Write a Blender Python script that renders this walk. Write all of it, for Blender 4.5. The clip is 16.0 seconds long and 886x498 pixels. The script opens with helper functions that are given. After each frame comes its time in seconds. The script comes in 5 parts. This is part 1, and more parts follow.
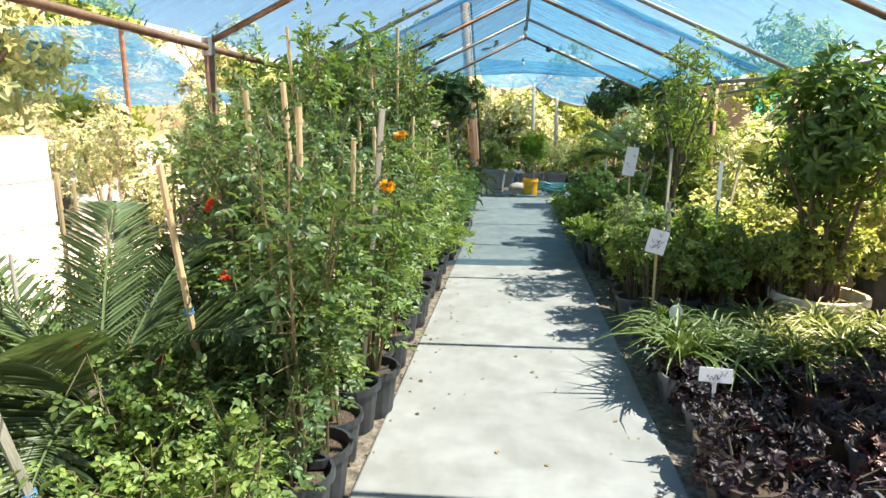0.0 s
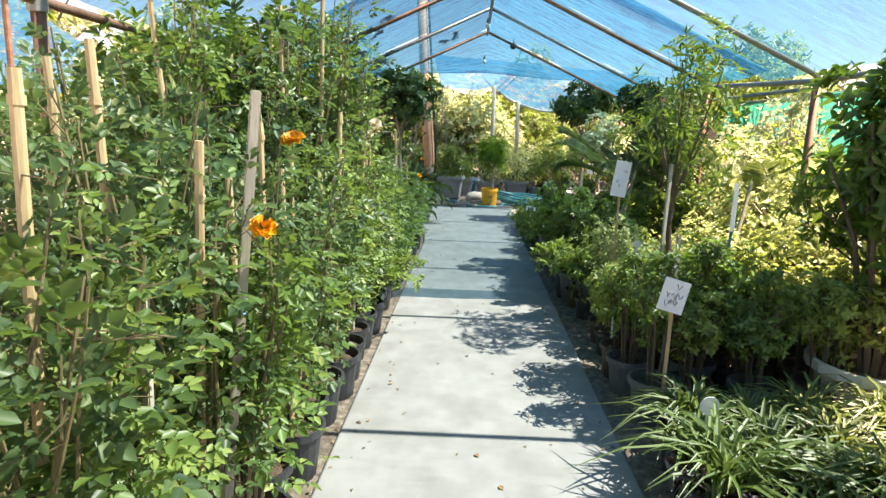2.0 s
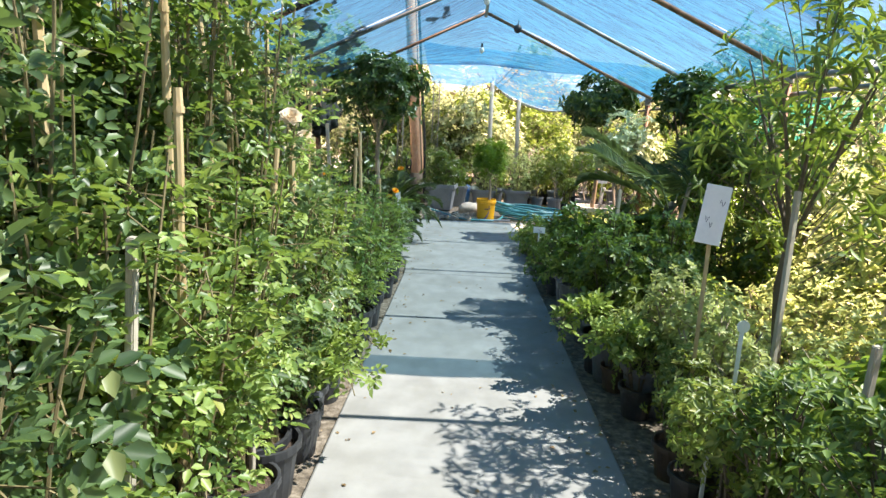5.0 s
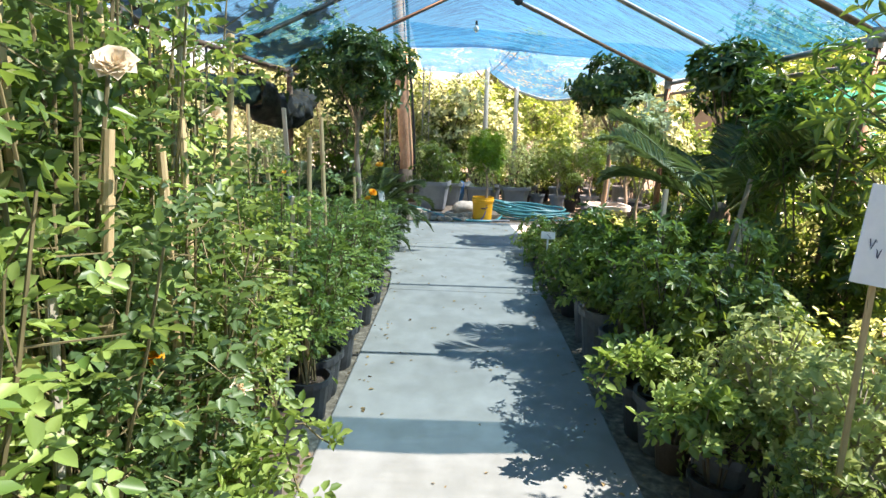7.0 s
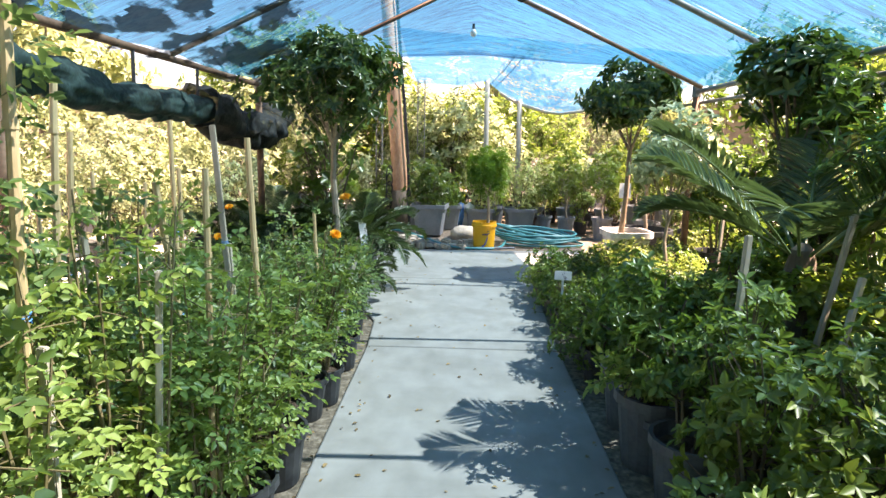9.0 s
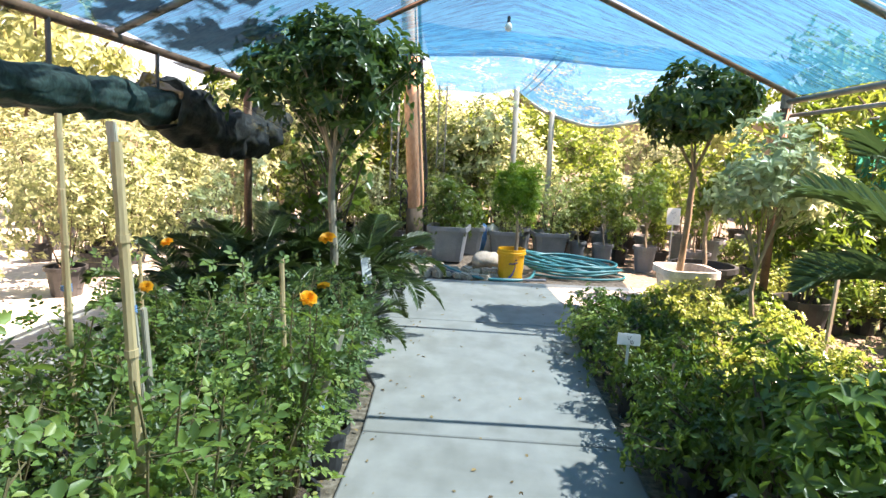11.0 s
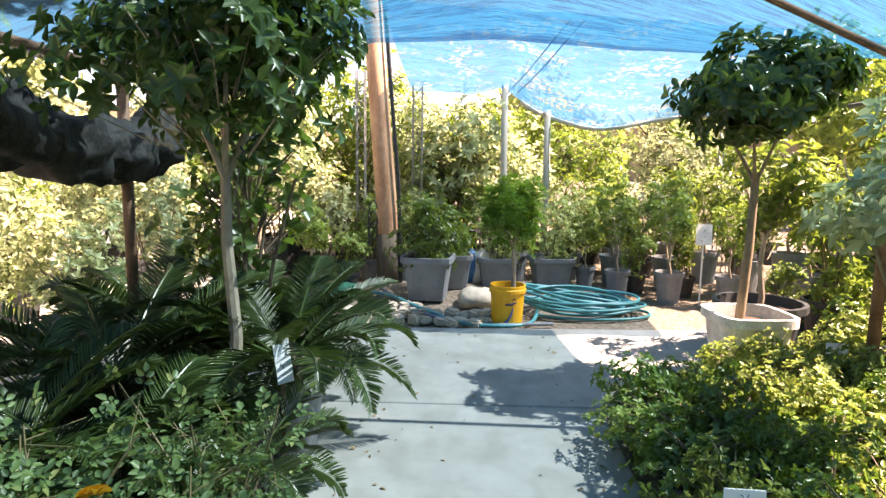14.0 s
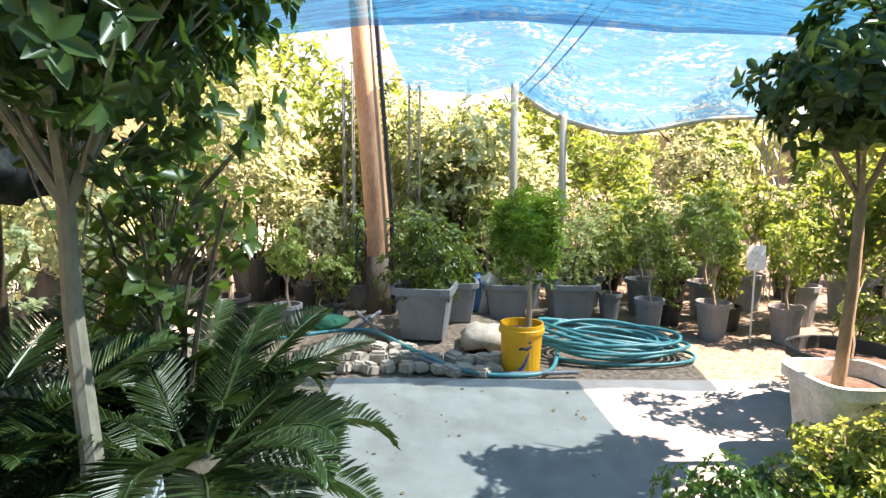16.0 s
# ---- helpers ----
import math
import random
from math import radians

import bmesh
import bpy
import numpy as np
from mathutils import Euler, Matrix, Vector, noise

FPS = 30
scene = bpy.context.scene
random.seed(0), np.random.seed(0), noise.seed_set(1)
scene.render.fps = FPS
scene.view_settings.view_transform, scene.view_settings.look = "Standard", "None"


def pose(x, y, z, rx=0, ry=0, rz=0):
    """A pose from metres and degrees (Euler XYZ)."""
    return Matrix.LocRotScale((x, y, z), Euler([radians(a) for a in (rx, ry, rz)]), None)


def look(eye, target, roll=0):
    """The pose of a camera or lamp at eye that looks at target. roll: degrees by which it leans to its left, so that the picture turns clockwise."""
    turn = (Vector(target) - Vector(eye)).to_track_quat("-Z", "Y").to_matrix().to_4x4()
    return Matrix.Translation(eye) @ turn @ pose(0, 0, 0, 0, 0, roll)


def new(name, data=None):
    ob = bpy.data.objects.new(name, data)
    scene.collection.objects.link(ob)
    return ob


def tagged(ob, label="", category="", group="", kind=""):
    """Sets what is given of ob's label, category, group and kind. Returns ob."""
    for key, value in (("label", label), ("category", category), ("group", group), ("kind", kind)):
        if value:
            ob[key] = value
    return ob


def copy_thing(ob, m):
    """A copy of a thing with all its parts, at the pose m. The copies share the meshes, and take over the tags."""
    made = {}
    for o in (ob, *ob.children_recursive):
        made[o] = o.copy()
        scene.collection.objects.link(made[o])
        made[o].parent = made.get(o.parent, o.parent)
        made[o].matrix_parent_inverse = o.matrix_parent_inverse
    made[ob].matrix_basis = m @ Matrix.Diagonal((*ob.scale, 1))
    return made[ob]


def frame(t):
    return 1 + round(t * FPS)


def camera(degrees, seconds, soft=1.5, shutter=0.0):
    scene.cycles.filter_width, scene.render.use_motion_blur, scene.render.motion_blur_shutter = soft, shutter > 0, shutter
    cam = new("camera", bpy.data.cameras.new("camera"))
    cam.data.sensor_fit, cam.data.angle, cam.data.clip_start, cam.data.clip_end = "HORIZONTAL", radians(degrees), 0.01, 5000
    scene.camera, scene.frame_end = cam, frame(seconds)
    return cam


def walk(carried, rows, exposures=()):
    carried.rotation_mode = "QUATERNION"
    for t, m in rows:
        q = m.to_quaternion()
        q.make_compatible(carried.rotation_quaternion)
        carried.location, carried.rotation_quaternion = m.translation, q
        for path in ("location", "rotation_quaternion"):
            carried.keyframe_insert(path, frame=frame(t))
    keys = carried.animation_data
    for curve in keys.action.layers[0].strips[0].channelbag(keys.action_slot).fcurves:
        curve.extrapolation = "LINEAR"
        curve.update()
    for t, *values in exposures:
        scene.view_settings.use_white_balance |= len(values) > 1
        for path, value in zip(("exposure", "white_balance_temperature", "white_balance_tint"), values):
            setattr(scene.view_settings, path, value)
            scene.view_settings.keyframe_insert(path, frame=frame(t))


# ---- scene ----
cam = camera(73.1, 16.0)
PATH = [
    (0, (-0.047, -2.31, 1.401), (-0.279, -0.363, 1.006), -0.0),
    (0.5, (-0.054, -2.027, 1.382), (-0.27, -0.079, 0.983), 0.1),
    (1, (-0.062, -1.743, 1.391), (-0.269, 0.207, 0.998), 0.5),
    (1.5, (-0.102, -1.437, 1.41), (-0.206, 0.523, 1.027), 1.6),
    (2, (-0.09, -1.167, 1.4), (-0.172, 0.794, 1.016), 1.9),
    (2.5, (-0.08, -0.889, 1.422), (-0.178, 1.073, 1.045), 2.1),
    (3, (-0.1, -0.62, 1.418), (-0.181, 1.344, 1.047), 2.2),
    (3.5, (-0.089, -0.342, 1.411), (-0.14, 1.621, 1.031), 1.9),
    (4, (-0.062, -0.059, 1.431), (-0.129, 1.902, 1.046), 2.2),
    (4.5, (-0.076, 0.219, 1.422), (-0.14, 2.182, 1.044), 2.6),
    (7, (-0.096, 1.49, 1.347), (-0.138, 3.451, 0.953), 1.9),
    (7.5, (-0.084, 1.728, 1.37), (-0.141, 3.688, 0.978), 1.7),
    (8, (-0.099, 1.981, 1.374), (-0.165, 3.943, 0.995), 1.4),
    (8.5, (-0.081, 2.237, 1.361), (-0.122, 4.204, 1.004), 1.1),
    (9, (-0.037, 2.478, 1.372), (-0.092, 4.447, 1.028), 1.1),
    (11.5, (-0.149, 3.852, 1.384), (-0.26, 5.827, 1.091), 2.7),
    (12, (-0.127, 4.099, 1.382), (-0.235, 6.077, 1.104), 2.6),
    (12.5, (-0.106, 4.329, 1.399), (-0.229, 6.307, 1.135), 2.1),
    (13, (-0.139, 4.591, 1.392), (-0.246, 6.572, 1.137), 1.3),
    (13.5, (-0.151, 4.84, 1.397), (-0.221, 6.823, 1.146), 0.9),
    (14, (-0.115, 5.109, 1.403), (-0.186, 7.09, 1.136), 0.8),
    (14.5, (-0.113, 5.338, 1.405), (-0.195, 7.318, 1.142), 0.6),
    (15, (-0.125, 5.583, 1.431), (-0.186, 7.567, 1.179), 0.5),
    (15.5, (-0.099, 5.874, 1.406), (-0.178, 7.857, 1.16), 0.2),
    (16, (-0.103, 6.146, 1.434), (-0.193, 8.129, 1.193), 0.5),
]
walk(cam, [(t, look(eye, target, roll)) for t, eye, target, roll in PATH], exposures=[(0, 2.45, 8600, 28), (4.5, 2.48, 8300, 32), (9, 2.7, 8400, 36), (16, 2.64, 8500, 35)])

# ---------------------------------------------------------------- light
SUN_EL, SUN_AZ = radians(56), radians(90)      # high sun, from the +x side
world = bpy.data.worlds.new("world")
scene.world = world
world.use_nodes = True
wn, wl = world.node_tree.nodes, world.node_tree.links
sky = wn.new("ShaderNodeTexSky")
sky.sky_type, sky.sun_disc = "NISHITA", False
sky.sun_elevation, sky.sun_rotation = SUN_EL, SUN_AZ
sky.dust_density = 0.3
wl.new(sky.outputs["Color"], wn["Background"].inputs["Color"])
wn["Background"].inputs["Strength"].default_value = 0.055
sun_data = bpy.data.lights.new("sun", "SUN")
sun_data.energy, sun_data.angle, sun_data.color = 5.0, radians(0.5), (1.0, 0.95, 0.86)
sun = new("sun", sun_data)
sun.matrix_world = look((9.3, 0.9, 13.8), (0, 0, 0))

# ---------------------------------------------------------------- materials
rng = np.random.default_rng(7)


def shader(name):
    m = bpy.data.materials.new(name)
    m.use_nodes = True
    return m, m.node_tree.nodes, m.node_tree.links, m.node_tree.nodes["Principled BSDF"]


def noise_node(n, l, scale, detail=4.0, coords="Object", stretch=(1, 1, 1)):
    tc, mp, tx = n.new("ShaderNodeTexCoord"), n.new("ShaderNodeMapping"), n.new("ShaderNodeTexNoise")
    mp.inputs["Scale"].default_value = stretch
    tx.inputs["Scale"].default_value, tx.inputs["Detail"].default_value = scale, detail
    l.new(tc.outputs[coords], mp.inputs["Vector"])
    l.new(mp.outputs["Vector"], tx.inputs["Vector"])
    return tx.outputs["Fac"]


def ramp(n, l, fac, stops):
    r = n.new("ShaderNodeValToRGB")
    el = r.color_ramp.elements
    while len(el) < len(stops):
        el.new(0.5)
    for e, (p, c) in zip(el, stops):
        e.position, e.color = p, (*c, 1)
    l.new(fac, r.inputs["Fac"])
    return r.outputs["Color"]


def mixed(n, l, fac, a, b, kind="MIX"):
    m = n.new("ShaderNodeMix")
    m.data_type, m.blend_type = "RGBA", kind
    for sock, v in ((m.inputs[0], fac), (m.inputs[6], a), (m.inputs[7], b)):
        if hasattr(v, "links"):
            l.new(v, sock)
        elif isinstance(v, tuple):
            sock.default_value = (*v, 1)
        else:
            sock.default_value = v
    return m.outputs[2]


def bumped(n, l, b, height, strength, distance=0.01):
    bp = n.new("ShaderNodeBump")
    bp.inputs["Strength"].default_value, bp.inputs["Distance"].default_value = strength, distance
    l.new(height, bp.inputs["Height"])
    l.new(bp.outputs["Normal"], b.inputs["Normal"])


def surface(name, dark, light, scale=6.0, rough=0.7, metal=0.0, bump=0.3, fine=60.0, stretch=(1, 1, 1), distance=0.004):
    """Two-scale mottled surface with fine relief."""
    m, n, l, b = shader(name)
    big = noise_node(n, l, scale, 5.0, "Object", stretch)
    small = noise_node(n, l, fine, 3.0, "Object", stretch)
    col = ramp(n, l, big, [(0.3, dark), (0.7, light)])
    l.new(mixed(n, l, 0.35, col, ramp(n, l, small, [(0.3, dark), (0.7, light)])), b.inputs["Base Color"])
    b.inputs["Roughness"].default_value, b.inputs["Metallic"].default_value = rough, metal
    bumped(n, l, b, small, bump, distance)
    return m


def leaf_material(name, dark, light, back, rough=0.43, through_light=0.40, tint=None):
    """Leaf: each one its own shade, glossy face, light shining through."""
    m, n, l, b = shader(name)
    geo, info, tr, mx = (n.new("ShaderNodeNewGeometry"), n.new("ShaderNodeObjectInfo"),
                         n.new("ShaderNodeBsdfTranslucent"), n.new("ShaderNodeMixShader"))
    stops = [(0.0, dark), (0.6, light)] + ([(0.93, light), (1.0, tint)] if tint else [(1.0, light)])
    col = ramp(n, l, geo.outputs["Random Per Island"], stops)
    hsv = n.new("ShaderNodeHueSaturation")
    ma = n.new("ShaderNodeMapRange")
    ma.inputs["To Min"].default_value, ma.inputs["To Max"].default_value = 0.75, 1.3
    l.new(info.outputs["Random"], ma.inputs["Value"])
    l.new(ma.outputs["Result"], hsv.inputs["Value"])
    l.new(col, hsv.inputs["Color"])
    l.new(hsv.outputs["Color"], b.inputs["Base Color"])
    l.new(mixed(n, l, 0.55, hsv.outputs["Color"], back), tr.inputs["Color"])
    b.inputs["Roughness"].default_value = rough
    b.inputs["Specular IOR Level"].default_value = 0.5
    mx.inputs["Fac"].default_value = through_light
    l.new(b.outputs["BSDF"], mx.inputs[1])
    l.new(tr.outputs["BSDF"], mx.inputs[2])
    l.new(mx.outputs["Shader"], n["Material Output"].inputs["Surface"])
    return m


def net_material(name, dark, light, see_through, glow, stripe=(4, 40, 4), littered=False, film=(1.0, 1.0, 1.0), torn=False):
    """Woven shade net: holes let the sun by, threads shine through."""
    m, n, l, b = shader(name)
    streak = noise_node(n, l, 1.0, 6.0, "Object", stripe)
    fine = noise_node(n, l, 1.0, 2.0, "Object", (stripe[0] * 3, stripe[1] * 5, stripe[2] * 3))
    blot = noise_node(n, l, 1.3, 5.0)
    col = mixed(n, l, ramp(n, l, blot, [(0.35, (0, 0, 0)), (0.75, (0.45, 0.45, 0.45))]), ramp(n, l, streak, [(0.45, dark), (0.55, light)]), light)
    col = mixed(n, l, 0.5, col, ramp(n, l, fine, [(0.45, dark), (0.55, light)]))
    if littered:
        patch = ramp(n, l, noise_node(n, l, 2.4, 3.0), [(0.46, (0, 0, 0)), (0.62, (1, 1, 1))])
        bits = ramp(n, l, noise_node(n, l, 17.0, 6.0), [(0.50, (0, 0, 0)), (0.57, (1, 1, 1))])
        col = mixed(n, l, mixed(n, l, 1.0, bits, patch, "MULTIPLY"), col, (0.30, 0.29, 0.24))
        specks = ramp(n, l, noise_node(n, l, 30.0, 5.0), [(0.60, (0, 0, 0)), (0.66, (1, 1, 1))])
        col = mixed(n, l, specks, col, (0.16, 0.14, 0.10))
    l.new(col, b.inputs["Base Color"])
    b.inputs["Roughness"].default_value = 0.75
    tr, tp, m1, m2 = (n.new("ShaderNodeBsdfTranslucent"), n.new("ShaderNodeBsdfTransparent"),
                      n.new("ShaderNodeMixShader"), n.new("ShaderNodeMixShader"))
    tp.inputs["Color"].default_value = (*film, 1)
    l.new(col, tr.inputs["Color"])
    m1.inputs["Fac"].default_value = glow
    l.new(b.outputs["BSDF"], m1.inputs[1])
    l.new(tr.outputs["BSDF"], m1.inputs[2])
    holes = n.new("ShaderNodeMapRange")
    holes.inputs["From Min"].default_value, holes.inputs["From Max"].default_value = 0.3, 0.7
    holes.inputs["To Min"].default_value, holes.inputs["To Max"].default_value = see_through * 0.90, see_through * 1.10
    l.new(fine, holes.inputs["Value"])
    gaps = holes.outputs["Result"]
    if torn:
        rip = ramp(n, l, noise_node(n, l, 3.6, 12.0, "Object", (1.8, 0.8, 1.0)), [(0.46, (0, 0, 0)), (0.53, (1, 1, 1))])
        gaps = mixed(n, l, rip, mixed(n, l, 1.0, (0, 0, 0), gaps, "ADD"), (1, 1, 1))
    l.new(gaps, m2.inputs["Fac"])
    l.new(m1.outputs["Shader"], m2.inputs[1])
    l.new(tp.outputs["BSDF"], m2.inputs[2])
    l.new(m2.outputs["Shader"], n["Material Output"].inputs["Surface"])
    return m


def concrete_material():
    m, n, l, b = shader("concrete")
    big, mid = noise_node(n, l, 0.9, 6.0), noise_node(n, l, 5.0, 6.0, "Object", (1.6, 1.0, 1))
    fine = noise_node(n, l, 180.0, 2.0)
    col = ramp(n, l, big, [(0.25, (0.235, 0.235, 0.225)), (0.75, (0.32, 0.32, 0.305))])
    col = mixed(n, l, 0.4, col, ramp(n, l, mid, [(0.3, (0.205, 0.205, 0.195)), (0.7, (0.345, 0.345, 0.33))]))
    spots = ramp(n, l, noise_node(n, l, 3.2, 7.0), [(0.42, (0.80, 0.79, 0.76)), (0.56, (1, 1, 1))])
    l.new(mixed(n, l, 0.6, col, spots, "MULTIPLY"), b.inputs["Base Color"])
    b.inputs["Roughness"].default_value = 0.85
    bumped(n, l, b, fine, 0.25, 0.003)
    return m


def ground_material():
    """Dark planting soil inside, pale dusty gravel out in the yard on the -x side."""
    m, n, l, b = shader("ground")
    fine, big = noise_node(n, l, 30.0, 9.0), noise_node(n, l, 1.2, 4.0)
    soil = ramp(n, l, fine, [(0.3, (0.08, 0.062, 0.046)), (0.52, (0.17, 0.135, 0.10)), (0.72, (0.29, 0.24, 0.19))])
    pale = ramp(n, l, fine, [(0.3, (0.42, 0.39, 0.34)), (0.7, (0.62, 0.59, 0.53))])
    tc, sep, mr, ad = (n.new("ShaderNodeTexCoord"), n.new("ShaderNodeSeparateXYZ"), n.new("ShaderNodeMapRange"),
                       n.new("ShaderNodeMath"))
    l.new(tc.outputs["Object"], sep.inputs["Vector"])
    ad.operation = "ADD"
    l.new(sep.outputs["X"], ad.inputs[0])
    l.new(big, ad.inputs[1])
    mr.inputs["From Min"].default_value, mr.inputs["From Max"].default_value = -1.9, -2.3
    l.new(ad.outputs["Value"], mr.inputs["Value"])
    l.new(mixed(n, l, mr.outputs["Result"], soil, pale), b.inputs["Base Color"])
    b.inputs["Roughness"].default_value = 0.95
    bumped(n, l, b, fine, 0.7, 0.02)
    return m


M = dict(
    concrete=concrete_material(), ground=ground_material(),
    pot=surface("black_plastic", (0.012, 0.013, 0.015), (0.05, 0.055, 0.06), 9, 0.5, bump=0.1),
    pot_worn=surface("worn_grey_plastic", (0.06, 0.07, 0.08), (0.14, 0.155, 0.17), 7, 0.5, bump=0.1),
    pot_brown=surface("brown_plastic", (0.05, 0.03, 0.02), (0.12, 0.08, 0.055), 7, 0.55, bump=0.1),
    pot_grey=surface("grey_plastic", (0.15, 0.17, 0.19), (0.26, 0.28, 0.30), 5, 0.55, bump=0.1),
    white_paint=surface("chalky_white_paint", (0.36, 0.35, 0.31), (0.82, 0.82, 0.78), 7, 0.8, bump=0.5),
    cream=surface("cream_ceramic", (0.62, 0.57, 0.45), (0.78, 0.74, 0.62), 6, 0.5, bump=0.15),
    yellow=surface("yellow_plastic", (0.72, 0.32, 0.008), (0.88, 0.45, 0.02), 6, 0.45, bump=0.08),
    soil=surface("potting_soil", (0.03, 0.02, 0.014), (0.16, 0.10, 0.07), 18, 0.95, bump=1.0, fine=90, distance=0.02),
    cane=surface("rose_cane", (0.10, 0.085, 0.035), (0.26, 0.20, 0.10), 12, 0.7, stretch=(1, 1, 0.3)),
    bark=surface("pale_bark", (0.18, 0.14, 0.10), (0.42, 0.36, 0.28), 10, 0.85, bump=0.6, stretch=(1, 1, 0.4)),
    bark_dark=surface("dark_bark", (0.06, 0.045, 0.03), (0.17, 0.13, 0.09), 10, 0.85, bump=0.6, stretch=(1, 1, 0.4)),
    bark_brown=surface("brown_bark", (0.13, 0.085, 0.05), (0.34, 0.25, 0.16), 10, 0.85, bump=0.6, stretch=(1, 1, 0.4)),
    bamboo=surface("dry_bamboo", (0.38, 0.25, 0.12), (0.66, 0.50, 0.29), 6, 0.6, stretch=(3, 3, 0.4)),
    lath=surface("grey_weathered_lath", (0.30, 0.26, 0.20), (0.56, 0.51, 0.42), 6, 0.8, stretch=(4, 4, 0.4)),
    rust=surface("rusty_steel_pipe", (0.10, 0.045, 0.025), (0.30, 0.17, 0.11), 8, 0.7, 0.3),
    steel=surface("galvanised_pipe", (0.16, 0.16, 0.15), (0.36, 0.35, 0.33), 8, 0.5, 0.5),
    log=surface("peeled_log", (0.40, 0.15, 0.06), (0.76, 0.45, 0.28), 3.0, 0.8, bump=0.8, fine=26, stretch=(2.5, 2.5, 0.7)),
    hose=surface("turquoise_rubber_hose", (0.008, 0.16, 0.19), (0.03, 0.32, 0.35), 6, 0.4, bump=0.05),
    hose_grey=surface("grey_hose", (0.10, 0.13, 0.16), (0.22, 0.26, 0.30), 6, 0.5, bump=0.05),
    board=surface("white_card", (0.74, 0.76, 0.78), (0.86, 0.87, 0.88), 5, 0.5, bump=0.05),
    ink=surface("blue_black_ink", (0.01, 0.015, 0.05), (0.03, 0.04, 0.12), 5, 0.6, bump=0.0),
    blue_ink=surface("blue_print", (0.015, 0.05, 0.30), (0.03, 0.09, 0.42), 5, 0.5, bump=0.0),
    cable=surface("black_rubber_cable", (0.01, 0.01, 0.012), (0.04, 0.04, 0.045), 9, 0.5, bump=0.05),
    stone=surface("pale_limestone", (0.30, 0.26, 0.20), (0.62, 0.56, 0.47), 9, 0.9, bump=0.8, fine=40),
    plastic_blue=surface("blue_plastic", (0.02, 0.16, 0.42), (0.08, 0.34, 0.62), 6, 0.5, bump=0.3),
    sheet_white=surface("white_wrapping", (0.66, 0.65, 0.62), (0.86, 0.86, 0.84), 4, 0.6, bump=0.6, fine=14),
    black_panel=surface("black_panel", (0.015, 0.015, 0.018), (0.05, 0.05, 0.055), 4, 0.5),
    roof_net=net_material("blue_shade_net", (0.001, 0.035, 0.09), (0.003, 0.165, 0.30), 0.33, 0.46, (2.2, 20, 2.2), False, (0.44, 0.75, 0.92)),
    front_net=net_material("thin_blue_shade_net", (0.001, 0.040, 0.11), (0.003, 0.175, 0.32), 0.50, 0.46, (2.2, 20, 2.2), False, (0.60, 0.83, 0.95)),
    sheet_net=net_material("pale_blue_worn_net", (0.008, 0.13, 0.32), (0.035, 0.21, 0.38), 0.34, 0.50, (3, 10, 3), True, (0.55, 0.78, 0.95)),
    dark_net=net_material("dark_green_shade_net", (0.006, 0.03, 0.03), (0.03, 0.085, 0.08), 0.05, 0.25, (10, 10, 10)),
    black_net=net_material("bundled_black_net", (0.006, 0.008, 0.009), (0.035, 0.042, 0.042), 0.05, 0.25, (16, 16, 16)),
    torn_net=net_material("ragged_black_net", (0.006, 0.005, 0.005), (0.045, 0.034, 0.024), 0.12, 0.25, (9, 9, 9), torn=True),
    green_net=net_material("green_windbreak_net", (0.01, 0.22, 0.16), (0.03, 0.40, 0.29), 0.10, 0.7),
    glass_white=surface("opal_bulb", (0.75, 0.75, 0.72), (0.86, 0.86, 0.84), 5, 0.25, bump=0.0),
)
